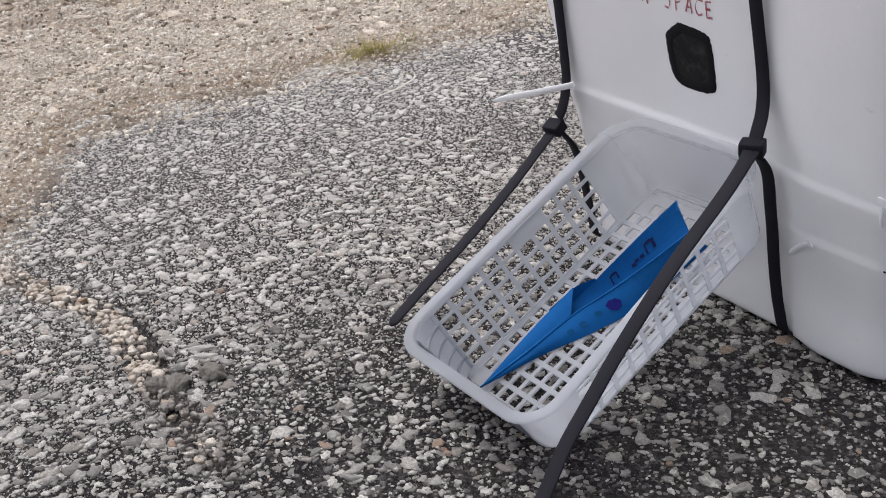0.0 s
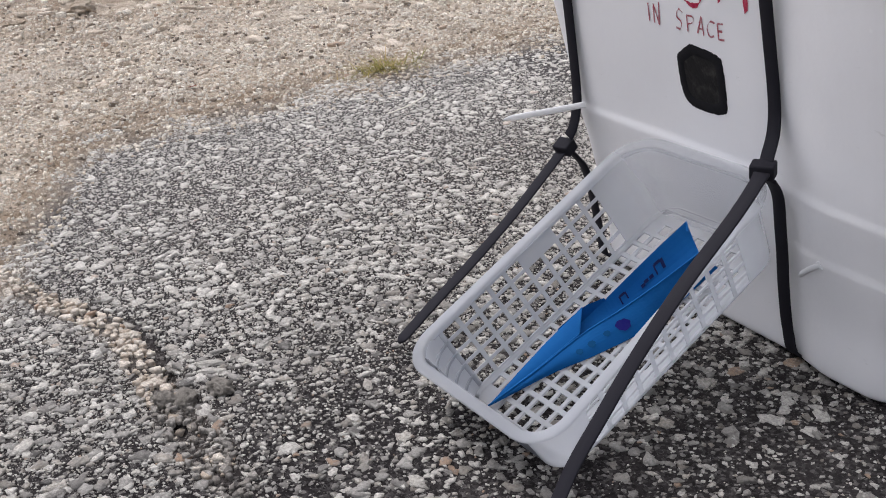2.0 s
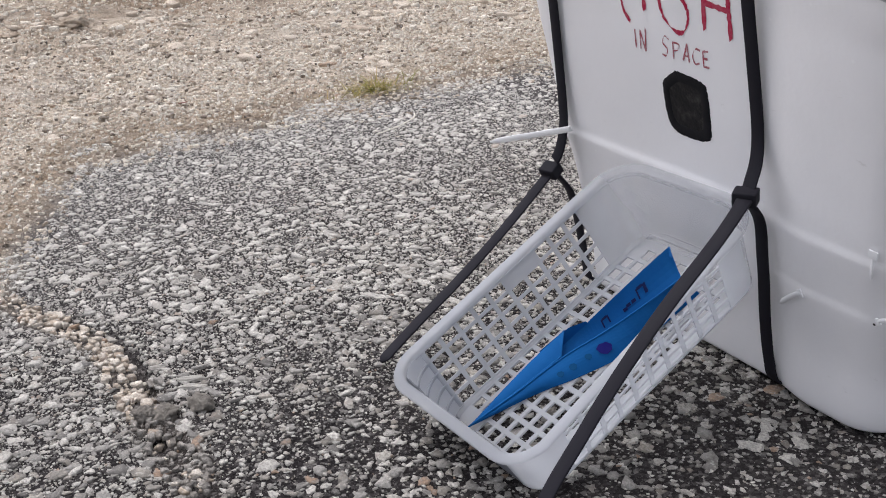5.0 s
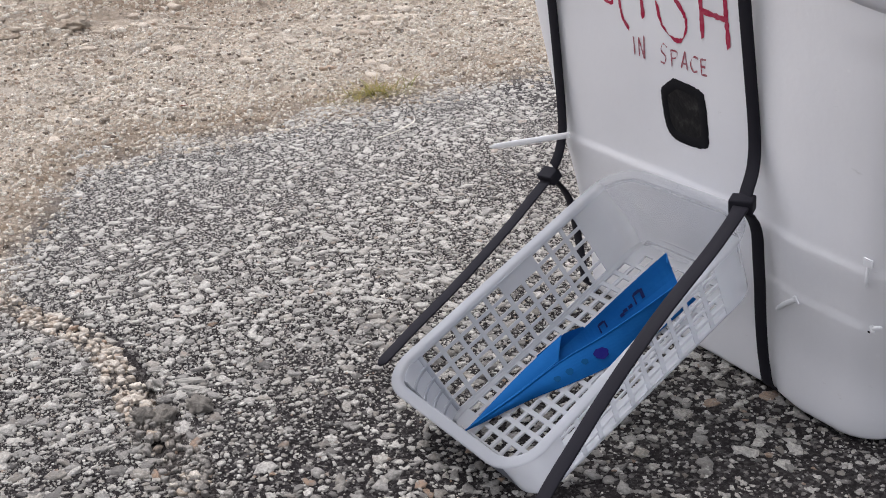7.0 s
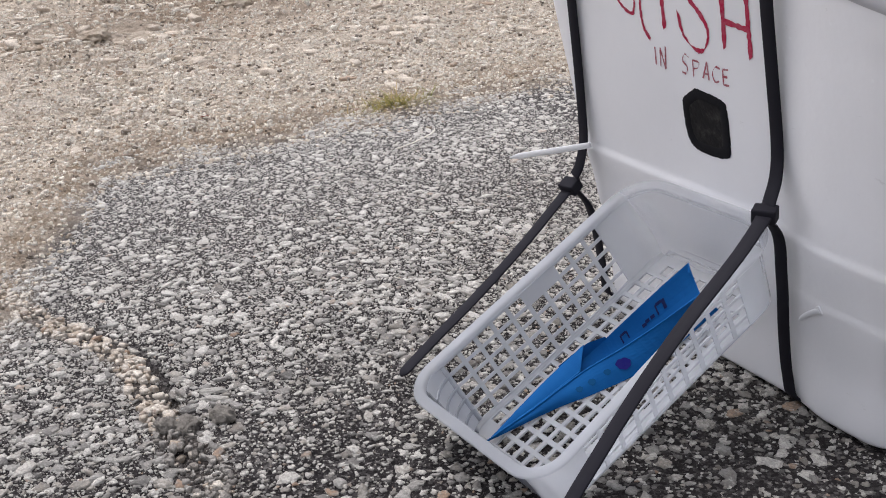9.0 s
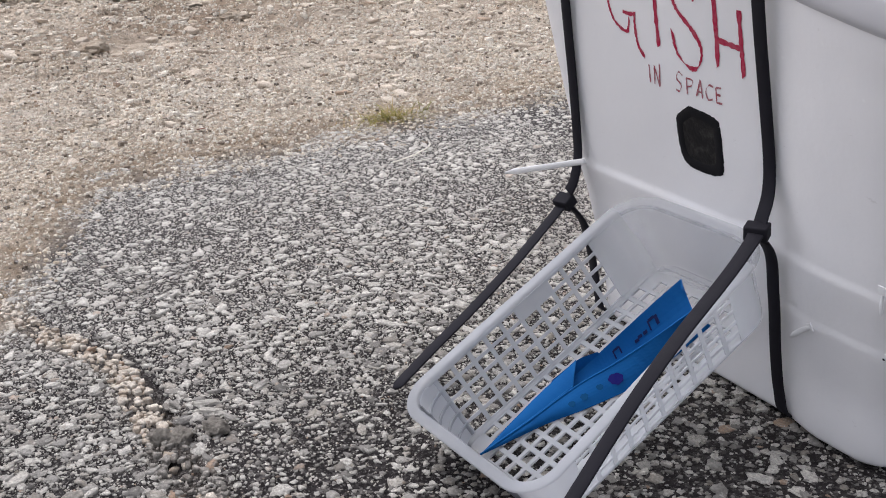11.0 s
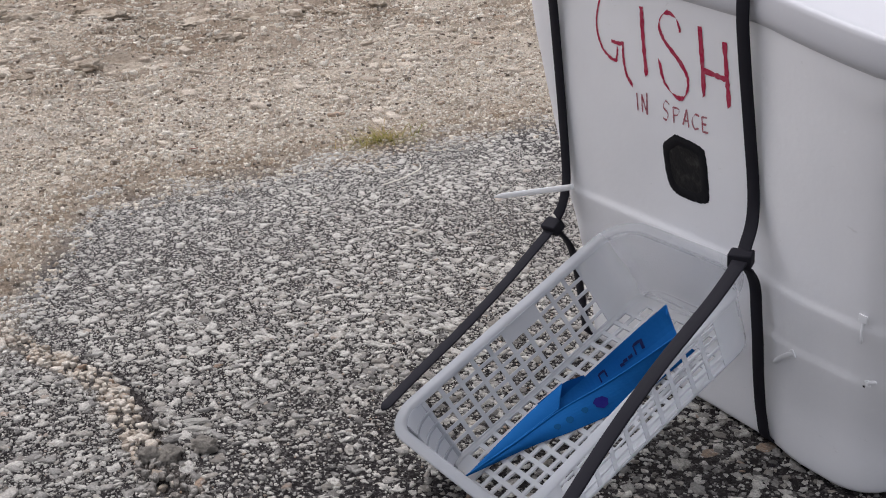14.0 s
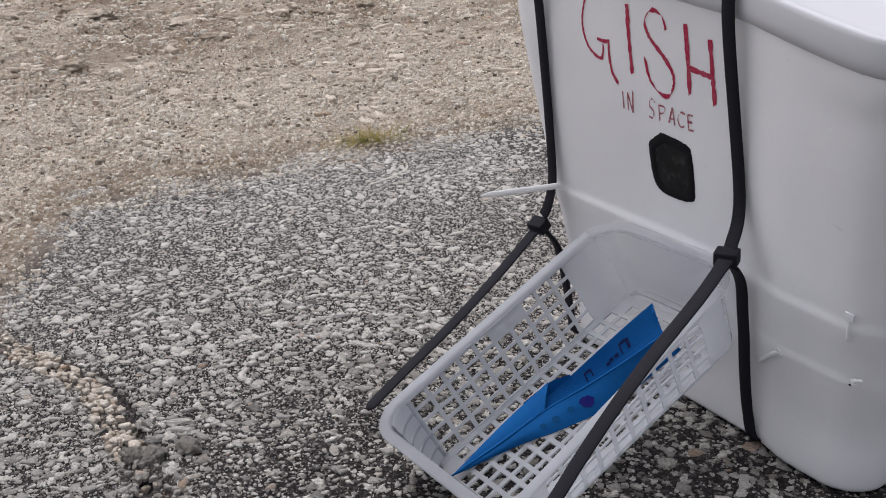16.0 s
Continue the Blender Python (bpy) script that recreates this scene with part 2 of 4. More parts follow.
# dark grey stands in for the shade seen through the cracked low end
MAT_CLEAR = clear_material("shade_grey_clear_plastic", (0.17, 0.18, 0.205), 0.25)
MAT_FROST = clear_material("frosted_thin_plastic", (0.60, 0.615, 0.64), 0.10)
MAT_TUB, MAT_LID, MAT_BASKET = tub_material(), lid_material(), basket_material()
MAT_BLACK = tie_material("black_nylon", (0.0165, 0.0158, 0.0205), 0.72)
MAT_NYLON = nylon_material()
MAT_PAPER = paper_material()
MAT_RED = marker("red_marker", (0.40, 0.007, 0.050), 0.14)
MAT_RED_THIN = marker("thin_red_marker", (0.34, 0.05, 0.075), 0.35)
MAT_INK = marker("dark_blue_ink", (0.004, 0.012, 0.07), 0.02)
MAT_PURPLE = marker("purple_ink", (0.010, 0.009, 0.135), 0.01)
MAT_TEAL = marker("faded_green_ink", (0.003, 0.068, 0.190), 0.0)
MAT_SOOT = marker("black_marker", (0.0075, 0.0075, 0.0098), 0.004)
MAT_GROUND = ground_material()
MAT_CHIP = chip_material("limestone_chippings", (0.09, 0.085, 0.08), (0.23, 0.217, 0.198), (0.62, 0.594, 0.54), (0.385, 0.352, 0.30), False, True)
# darker copy of the limestone; shade near tub and basket is in its colour
MAT_SINGLE = chip_material("single_chippings", (0.10, 0.094, 0.087), (0.23, 0.218, 0.20), (0.39, 0.374, 0.343), (0.28, 0.254, 0.216), True)
# grey tone for bitumen stain and for the shade right of the basket
MAT_STAIN_SHADE = chip_material("stained_chippings", (0.08, 0.074, 0.068), (0.19, 0.18, 0.165), (0.30, 0.285, 0.26), (0.24, 0.21, 0.175))
MAT_CRUMB = chip_material("crumbled_asphalt", (0.07, 0.064, 0.057), (0.17, 0.157, 0.14), (0.42, 0.395, 0.355), (0.25, 0.225, 0.195))
MAT_SPILL = chip_material("washed_in_gravel", (0.24, 0.19, 0.15), (0.47, 0.395, 0.31), (0.74, 0.675, 0.58), (0.60, 0.50, 0.39))
MAT_LUMP = chip_material("crusty_dirt", (0.30, 0.24, 0.185), (0.50, 0.415, 0.325), (0.70, 0.615, 0.51), (0.58, 0.485, 0.385))
MAT_BROWN = chip_material("dark_brown_gravel", (0.06, 0.048, 0.038), (0.16, 0.125, 0.095), (0.26, 0.21, 0.165), (0.36, 0.285, 0.215))
MAT_SANDSTONE = chip_material("sandy_pebbles", (0.075, 0.057, 0.042), (0.50, 0.41, 0.31), (0.90, 0.83, 0.71), (0.76, 0.65, 0.50), share=0.10)


# ---- building helpers ----
def mesh_of(name, verts, faces, mat, smooth=False):
    me = bpy.data.meshes.new(name)
    me.from_pydata([tuple(v) for v in verts], [], faces)
    me.materials.append(mat)
    me.update()
    if smooth:
        me.polygons.foreach_set("use_smooth", [True] * len(me.polygons))
    return me


def part(name, bm, mat, parent=None, label="", smooth=True):
    """Links a bmesh as one mesh object under a thing or a part."""
    me = bpy.data.meshes.new(name)
    bmesh.ops.recalc_face_normals(bm, faces=bm.faces)
    bm.to_mesh(me)
    bm.free()
    me.materials.append(mat)
    if smooth:
        me.polygons.foreach_set("use_smooth", [True] * len(me.polygons))
    ob = new(name, me)
    if parent:
        ob.parent = parent
    if label:
        tagged(ob, label)
    return ob


def empty(name, m=Matrix()):
    ob = new(name)
    ob.empty_display_size = 0.02
    ob.matrix_world = m
    return ob


def bevel(bm, width, seg=2, angle=35):
    ed = [e for e in bm.edges if len(e.link_faces) == 2 and e.calc_face_angle(0) > radians(angle)]
    bmesh.ops.bevel(bm, geom=ed, offset=width, segments=seg, affect="EDGES", profile=0.6)


def block(size, m, width=0.0, seg=2):
    bm = bmesh.new()
    bmesh.ops.create_cube(bm, size=1.0, matrix=Matrix.Diagonal((*size, 1)))
    if width:
        bevel(bm, width, seg)
    bm.transform(m)
    return bm


def glide(points, n):
    """Catmull-Rom through points, n steps a span."""
    p = [Vector(q) for q in points]
    p = [p[0] * 2 - p[1]] + p + [p[-1] * 2 - p[-2]]
    out = []
    for i in range(1, len(p) - 2):
        a, b, c, d = p[i - 1:i + 3]
        for k in range(n):
            t = k / n
            out.append(0.5 * ((2 * b) + (c - a) * t + (2 * a - 5 * b + 4 * c - d) * t * t + (3 * b - a - 3 * c + d) * t ** 3))
    return out + [p[-2]]


def ribbon(points, across, width, thick, n=6, taper=0.0, crown=0.0):
    """A flat strap along a smooth path. across: the way of its width (one vector, or one at each end)."""
    path = glide(points, n)
    a0, a1 = (Vector(across[0]), Vector(across[1])) if isinstance(across, list) else (Vector(across), Vector(across))
    bm = bmesh.new()
    rings = []
    for i, q in enumerate(path):
        way = (path[min(i + 1, len(path) - 1)] - path[max(i - 1, 0)]).normalized()
        u = i / (len(path) - 1)
        w = a0.lerp(a1, u)
        w = (w - way * w.dot(way)).normalized()
        nrm = w.cross(way).normalized()
        h = width / 2
        if taper and u > 1 - taper:
            h *= max(0.22, 1 - ((u - 1 + taper) / taper) ** 1.6 * 0.8)
        k, t = h * 0.12, thick / 2
        sec = [(-h, -t * 0.4), (-h + k, -t), (h - k, -t), (h, -t * 0.4), (h, t * 0.4), (h - k, t), (0, t + crown), (-h + k, t), (-h, t * 0.4)]
        rings.append([bm.verts.new(q + w * x + nrm * y) for x, y in sec])
    for r, s in zip(rings, rings[1:]):
        for j in range(9):
            bm.faces.new((r[j], r[(j + 1) % 9], s[(j + 1) % 9], s[j]))
    bm.faces.new(rings[0])
    bm.faces.new(rings[-1])
    return bm


def step(a, b, x):
    t = min(1.0, max(0.0, (x - a) / (b - a)))
    return t * t * (3 - 2 * t)


# ---- ground: one sheet to the horizon ----
SEAM = [(-0.75, -0.575), (-0.66, -0.555), (-0.586, -0.538), (-0.529, -0.517), (-0.481, -0.496), (-0.431, -0.479), (-0.382, -0.478), (-0.329, -0.485), (-0.242, -0.485), (-0.187, -0.488), (-0.120, -0.486)]


def seam_gap(x, y):
    best = 9.0
    for (ax, ay), (bx, by) in zip(SEAM, SEAM[1:]):
        t = max(0, min(1, ((x - ax) * (bx - ax) + (y - ay) * (by - ay)) / ((bx - ax) ** 2 + (by - ay) ** 2)))
        best = min(best, math.hypot(x - ax - t * (bx - ax), y - ay - t * (by - ay)))
    return best


def road_edge(x, y):
    """About how far a place lies inside the asphalt."""
    bite = min(max(0.0, -0.34 - y) * 1.75, 0.42)
    return x + 0.985 - bite + 0.05 * noise.noise((x * 5, y * 5, 0.3)) + 0.02 * noise.noise((x * 22, y * 22, 1.3))


def ground_height(x, y):
    far = step(14, 4, abs(x) + abs(y))
    e = road_edge(x, y)
    sand = step(0.02, -0.06, e)
    h = -0.003 + 0.0015 * noise.noise((x * 9, y * 9, 4.0))
    h += sand * far * (0.004 + (0.011 + 0.018 * step(-1.5, -2.1, x)) * noise.noise((x * 3.1, y * 3.1, 7.0)) + (0.007 + 0.012 * step(-1.4, -2.0, x)) * noise.noise((x * 9, y * 9, 2.0)) + (0.004 + 0.008 * step(-1.25, -1.7, x)) * noise.noise((x * 24, y * 24, 5.0)))
    h -= 0.012 * step(0.011, 0.004, math.hypot(x + 0.225, (y + 0.490) * 0.8) + 0.003 * noise.noise((x * 70, y * 70, 2.0)))
    g = seam_gap(x, y)
    if g < 0.06:
        h -= 0.004 * step(0.035, 0.005, g + 0.012 * noise.noise((x * 40, y * 40, 3.0)))
        h -= 0.009 * step(0.007, 0.002, seam_gap(x - 0.004, y - 0.017) + 0.006 * noise.noise((x * 60, y * 60, 1.0))) * step(-0.47, -0.41, x) * step(-0.24, -0.28, x)
    return h


def lines(*spans):
    out = []
    for a, b, s in spans:
        out += list(np.arange(a, b - 1e-9, s))
    return out + [spans[-1][1]]


def build_ground():
    xs = [-400, -120, -40, -15, -8] + lines((-5, -2.9, 0.05), (-2.9, -1.2, 0.014), (-1.2, 0.35, 0.012), (0.35, 2, 0.11)) + [4, 10, 30, 100, 400]
    ys = [-400, -120, -40, -12, -4, -2] + lines((-1.2, -0.78, 0.07), (-0.78, 0.7, 0.012), (0.7, 2.2, 0.016), (2.2, 3.5, 0.05)) + [5, 8, 15, 40, 120, 400]
    verts = [(x, y, ground_height(x, y)) for x in xs for y in ys]
    n = len(ys)
    faces = [(i * n + j, (i + 1) * n + j, (i + 1) * n + j + 1, i * n + j + 1) for i in range(len(xs) - 1) for j in range(n - 1)]
    ob = new("ground", mesh_of("ground", verts, faces, MAT_GROUND, True))
    return tagged(ob, "worn chip-seal asphalt with a sandy gravel verge", "ground", kind="structure")


GROUND = build_ground()


# ---- loose stones, set in by the thousand ----
def stones_mesh(name, spots, mat, sides, seed, flat=False):
    """spots: rows x, y, z, radius, height. Flat, angular chips with uneven rims, all in one mesh."""
    rng = np.random.default_rng(seed)
    s = np.asarray(spots)
    n, k = len(s), sides
    ang = (np.arange(k)[None, :] + rng.uniform(-0.42, 0.42, (n, k))) * 2 * np.pi / k + rng.uniform(0, 6.28, (n, 1))
    rad = s[:, 3:4] * rng.uniform(0.58, 1.26, (n, k)) * (1 + 0.16 * np.sin(2 * ang + rng.uniform(0, 6.28, (n, 1))) + 0.12 * np.sin(3 * ang + rng.uniform(0, 6.28, (n, 1))))
    long_, turn = rng.uniform(1.0, 1.45, (n, 1)), rng.uniform(0, 3.14, (n, 1))
    tilt = rng.normal(0, 0.11, (n, 2))

    def ring(scale, z, jitter):
        r = rad * scale * (1 + rng.uniform(-jitter, jitter, (n, k)))
        x, y = r * np.cos(ang) * long_ ** 0.5, r * np.sin(ang) / long_ ** 0.5
        c, t = np.cos(turn), np.sin(turn)
        X, Y = x * c - y * t, x * t + y * c
        return np.stack([s[:, 0:1] + X, s[:, 1:2] + Y, s[:, 2:3] + z + tilt[:, 0:1] * X + tilt[:, 1:2] * Y], 2)

    h = s[:, 4:5]
    low = ring(1.0, -0.4 * h - 0.001, 0.05)
    mid = ring(1.02, h * rng.uniform(0.3, 0.7, (n, k)), 0.05)
    top = ring(0.95, h * rng.uniform(0.85, 1.10, (n, k)), 0.06)
    cap = np.stack([s[:, 0:1], s[:, 1:2], s[:, 2:3] + h * rng.uniform(0.90, 1.12, (n, 1))], 2)
    i, j = np.arange(k), (np.arange(k) + 1) % k
    rings = [low, top] if flat else [low, mid, top]
    e = (len(rings) - 1) * k
    verts = np.concatenate(rings + [cap], 1)
    w = e + k + 1
    quads = np.concatenate([np.stack([b + i, b + j, b + k + j, b + k + i], 1) for b in range(0, e, k)])
    tris = np.stack([e + i, e + j, np.full(k, e + k)], 1)
    base = (np.arange(n) * w)[:, None, None]
    q, t = (base + quads[None]).reshape(-1), (base + tris[None]).reshape(-1)
    me = bpy.data.meshes.new(name)
    me.vertices.add(n * w)
    me.vertices.foreach_set("co", verts.reshape(-1).astype(np.float32))
    me.loops.add(len(q) + len(t))
    me.loops.foreach_set("vertex_index", np.concatenate([q, t]).astype(np.int32))
    nq, nt = len(q) // 4, len(t) // 3
    me.polygons.add(nq + nt)
    me.polygons.foreach_set("loop_start", np.concatenate([np.arange(nq) * 4, nq * 4 + np.arange(nt) * 3]).astype(np.int32))
    me.materials.append(mat)
    me.update(calc_edges=True)
    return new(name, me)


def under_tub(x, y):
    return -0.24 < x < 0.12 and 0.015 < y < 0.33


def scatter(x0, x1, y0, y1, cell, chance, rmin, rmax, keep, rng, high=0.34, sink=0.0):
    out = []
    nx, ny = int((x1 - x0) / cell), int((y1 - y0) / cell)
    ju, jv, jr, jc, jh = (rng.random((nx, ny)) for _ in range(5))
    for i in range(nx):
        for j in range(ny):
            if jc[i, j] > chance:
                continue
            x, y = x0 + (i + 0.5 * (j % 2) + ju[i, j]) * cell, y0 + (j + jv[i, j]) * cell
            if under_tub(x, y) or not keep(x, y):
                continue
            r = (rmin + (rmax - rmin) * jr[i, j] ** 1.7) * (1 - 0.10 * step(-0.25, -0.75, x) * step(-1.3, -1.0, x))
            out.append((x, y, ground_height(x, y) - sink * r, r, r * high * (0.6 + 0.7 * jh[i, j])))
    return out


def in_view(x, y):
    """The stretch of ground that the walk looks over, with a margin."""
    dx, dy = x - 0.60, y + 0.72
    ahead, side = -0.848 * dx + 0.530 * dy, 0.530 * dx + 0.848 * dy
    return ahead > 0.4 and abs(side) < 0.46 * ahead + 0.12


def on_road(x, y):
    e = road_edge(x, y)
    if x < -0.09 and y < -0.44 and seam_gap(x, y) < 0.013 + 0.010 * noise.noise((x * 28, y * 28, 6.0)):
        return False
    bare = noise.noise((x * 7, y * 7, 9.0))
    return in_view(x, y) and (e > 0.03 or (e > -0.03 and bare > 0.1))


def on_verge(x, y):
    e = road_edge(x, y) + 0.09 * noise.noise((x * 55, y * 55, 2.0))
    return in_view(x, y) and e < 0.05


def build_stones():
    rng = np.random.default_rng(5)
    def dense(x, y):
        """Chippings lie a little thicker towards the verge."""
        p = 0.70 + 0.26 * step(0.0, -0.40, x + 0.25 * noise.noise((x * 4, y * 4, 2.5)))
        p += 0.24 * noise.noise((x * 3.6, y * 3.6, 15.5)) + 0.30 * noise.noise((x * 11, y * 11, 5.5)) + 0.22 * noise.noise((x * 27, y * 27, 1.5))
        return on_road(x, y) and rng.random() < p

    def clumped(x, y):
        """The coarse ones lie in loose clumps with worn patches between."""
        return on_road(x, y) and rng.random() < 0.60 + 0.5 * noise.noise((x * 3.6, y * 3.6, 15.5)) + 0.9 * noise.noise((x * 9, y * 9, 5.5)) + 0.5 * noise.noise((x * 23, y * 23, 1.5)) - 0.06 * step(-0.12, 0.05, x) + 0.16 * step(-0.35, -0.65, x)

    road = scatter(-1.06, 0.35, -0.72, 1.6, 0.0064, 0.92, 0.0012, 0.0038, dense, rng, 0.34, 0.06)
    road += scatter(-1.06, 0.35, -0.72, 1.6, 0.0120, 0.60, 0.0034, 0.0074, clumped, rng, 0.30, 0.06)
    worn = lambda x, y: dense(x, y) and road_edge(x, y) + 0.15 * noise.noise((x * 6, y * 6, 8.0)) > 0.2
    road += scatter(-1.06, 0.35, -0.72, 1.6, 0.030, 0.50, 0.0060, 0.0088, worn, rng, 0.24, 0.05)
    # the largest ones in the near stretch are single pieces of the ground
    near = [q for q in road if q[3] > 0.0050 and -0.34 < q[0] < 0.22 and -0.66 < q[1] < -0.06][:290]
    road = [q for q in road if q not in set(near)]
    shapes = [stones_mesh("chipping", [(0, 0, 0, 1.0, 0.24)], MAT_SINGLE, 11, 40 + k) for k in range(14)]
    for k, (x, y, z, r, h) in enumerate(near):
        ob = shapes[k] if k < 14 else new("chipping", shapes[k % 14].data)
        ob.parent = GROUND
        ob.matrix_world = Matrix.Translation((x, y, z)) @ pose(0, 0, 0, 0, 0, k * 67.0) @ Matrix.Diagonal((r, r, h / 0.24, 1))
    # random stain, plus a share rising to +x that paints in shade
    stained_shaded = [q for q in road if rng.random() < 0.03 + 0.12 * step(-0.1, 0.35, noise.noise((q[0] * 6, q[1] * 6, 3.3))) + 0.30 * step(-0.16, 0.04, q[0] + 0.1 * noise.noise((q[0] * 8, q[1] * 8, 7.7)))]
    clean = sorted(set(road) - set(stained_shaded))
    for coarse, sides, label in ((True, 10, "pale angular limestone chippings set in dark bitumen"), (False, 6, "small pale limestone chippings set in dark bitumen")):
        tagged(stones_mesh("chippings", [q for q in clean if (q[3] > 0.0030) == coarse], MAT_CHIP, sides, 11), label, "gravel", kind="stuff")
    tagged(stones_mesh("stained_chippings", stained_shaded, MAT_STAIN_SHADE, 9, 15), "grey chippings set in the asphalt, toned for bitumen stain and shade", "gravel", kind="stuff")
    grit = scatter(-1.06, 0.35, -0.72, 0.35, 0.0031, 0.92, 0.0006, 0.0020, lambda x, y: on_road(x, y) and rng.random() < 0.14 + 0.80 * step(-0.02, -0.40, x), rng, 0.5, 0.0)
    tagged(stones_mesh("grit", grit, MAT_CHIP, 4, 12, True), "fine pale grit between the chippings", "grit", kind="stuff")
    bare = lambda x, y: on_verge(x, y) and rng.random() < 1 - (0.55 + 0.5 * noise.noise((x * 4, y * 4, 21.0))) * step(-1.2, -1.6, x) - 0.25 * step(-0.14, -0.05, road_edge(x, y)) * step(0.06, 0.0, road_edge(x, y))
    verge = scatter(-2.3, -0.55, -0.8, 1.7, 0.0062, 0.80, 0.0011, 0.0043, bare, rng, 0.85, 0.0)
    verge += scatter(-4.2, -2.3, -0.9, 2.6, 0.0125, 0.80, 0.0026, 0.0075, bare, rng, 0.66, 0.0)
    verge += scatter(-4.2, -0.8, -0.9, 2.6, 0.060, 0.34, 0.005, 0.012, on_verge, rng, 0.4, 0.1)
    patchy = lambda x, y: on_verge(x, y) and noise.noise((x * 5, y * 5, 6.0)) > -0.05
    verge += scatter(-3.0, -0.9, -0.9, 2.0, 0.015, 0.55, 0.0026, 0.0058, patchy, rng, 0.80, 0.0)
    flaky = lambda x, y: on_verge(x, y) and noise.noise((x * 3.3, y * 3.3, 16.0)) > 0.02
    verge += scatter(-2.7, -1.12, -0.9, 1.3, 0.024, 0.28, 0.0040, 0.0115, flaky, rng, 0.60, 0.0)
    near_seam = lambda x, y: seam_gap(x, y) < 0.016 + 0.012 * noise.noise((x * 26, y * 26, 0.0)) and rng.random() < 0.72 + 0.5 * noise.noise((x * 24, y * 24, 12.0)) - 0.55 * step(-0.30, -0.24, x)
    spill = scatter(-0.75, -0.08, -0.62, -0.40, 0.0046, 0.98, 0.0014, 0.0050, near_seam, rng, 0.60, -0.5)
    crumbly = lambda x, y: math.hypot(x + 0.225, y + 0.490) > 0.010 and seam_gap(x, y) < 0.020 + 0.014 * noise.noise((x * 30, y * 30, 4.0)) and rng.random() < 0.75 + 0.6 * noise.noise((x * 35, y * 35, 14.0))
    crumbs = scatter(-0.29, -0.09, -0.53, -0.43, 0.0048, 0.92, 0.0012, 0.0042, crumbly, rng, 0.7, -0.5)
    specks = lambda x, y: on_verge(x, y) and rng.random() < 0.55 + 0.8 * noise.noise((x * 3.1, y * 4.3, 41.0))
    dark = scatter(-3.2, -0.75, -0.8, 1.7, 0.020, 0.36, 0.0014, 0.0058, specks, rng, 0.6, 0.1)
    tagged(stones_mesh("brown_gravel", dark, MAT_BROWN, 7, 21), "scattered dark brown gravel on the sandy verge", "gravel", kind="stuff")
    tagged(stones_mesh("seam_gravel", spill, MAT_SPILL, 7, 18), "pinkish gravel washed along the broken seam", "gravel", kind="stuff")
    tagged(stones_mesh("seam_crumbs", crumbs, MAT_CRUMB, 7, 17), "grey crumbled asphalt at the end of the crack", "rubble", kind="stuff")
    lumpy = lambda x, y: on_verge(x, y) and road_edge(x, y) < -0.06 and rng.random() < 0.34 + 0.9 * noise.noise((x * 2.6, y * 2.6, 31.0)) + 0.3 * step(-1.5, -1.9, x)
    lumps = scatter(-3.2, -1.05, -0.8, 1.6, 0.036, 0.34, 0.0060, 0.019, lumpy, rng, 0.34, 0.08)
    tagged(stones_mesh("dirt_lumps", lumps, MAT_LUMP, 11, 19), "low crusty lumps of buff dirt on the verge", "dirt", kind="stuff")
    tagged(stones_mesh("sandy_gravel", verge, MAT_SANDSTONE, 6, 13, True), "loose beige gravel and pebbles on sand", "gravel", kind="stuff")


build_stones()


# ---- the tub ----
DRAFT = 0.1595          # outward lean of the tub's walls
X_LEFT, X_RIGHT, Y_BACK = -0.247, 0.128, 0.34


def outline(z, grow, radius, n=10, m=26):
    """The tub's plan at a height: a rounded oblong as points with their outward ways."""
    e = DRAFT * z + grow
    x0, x1, y0, y1 = X_LEFT - e - 0.04 * max(0.0, z - 0.18), X_RIGHT + e, -e, Y_BACK + e
    out = []
    for cx, cy, a0, ex, ey in ((x1 - radius, y0 + radius, -90, x1, None), (x1 - radius, y1 - radius, 0, None, y1), (x0 + radius, y1 - radius, 90, x0, None), (x0 + radius, y0 + radius, 180, None, y0)):
        for i in range(n + 1):
            a = radians(a0 + 90 * i / n)
            out.append((Vector((cx + radius * math.cos(a), cy + radius * math.sin(a), z)), Vector((math.cos(a), math.sin(a), 0))))
        nxt = {-90: (x1, y1 - radius), 0: (x0 + radius, y1), 90: (x0, y0 + radius), 180: (x1 - radius, y0)}[a0]
        last = out[-1][0].copy()
        for i in range(1, m):
            out.append((last.lerp(Vector((*nxt, z)), i / m), out[-1][1]))
    return out


def rib(x, z, way):
    """Moulded beads round the tub, and the shallow step over the front panel."""
    panel = step(0.02, -0.005, x) * step(-0.5, -0.9, way.y)
    z1 = 0.166 + 0.007 * panel
    d = 0.0
    for at, high in ((0.113, 0.0010 * (1 - panel)), (z1, 0.0012 + 0.0009 * panel)):
        d += high * min(step(at - 0.034, at + 0.002, z), step(at + 0.0090, at - 0.0015, z))
    d += 0.004 * min(1.0, max(0.0, (z - z1 + 0.10) / 0.10))
    return d


def sag(x, z):
    """The rim dips towards the tub's right end."""
    return -(0.06 * x + 0.05 * max(0.0, x)) * step(0.33, 0.385, z)


def flare(x, z, way):
    bulge = 0.0085 * step(0.014, 0.062, x) * (1 - 0.6 * step(0.10, 0.40, z))
    return (0.018 * step(0.0, 0.15, x) * step(0.10, 0.40, z) + bulge) * max(0.0, -way.y)


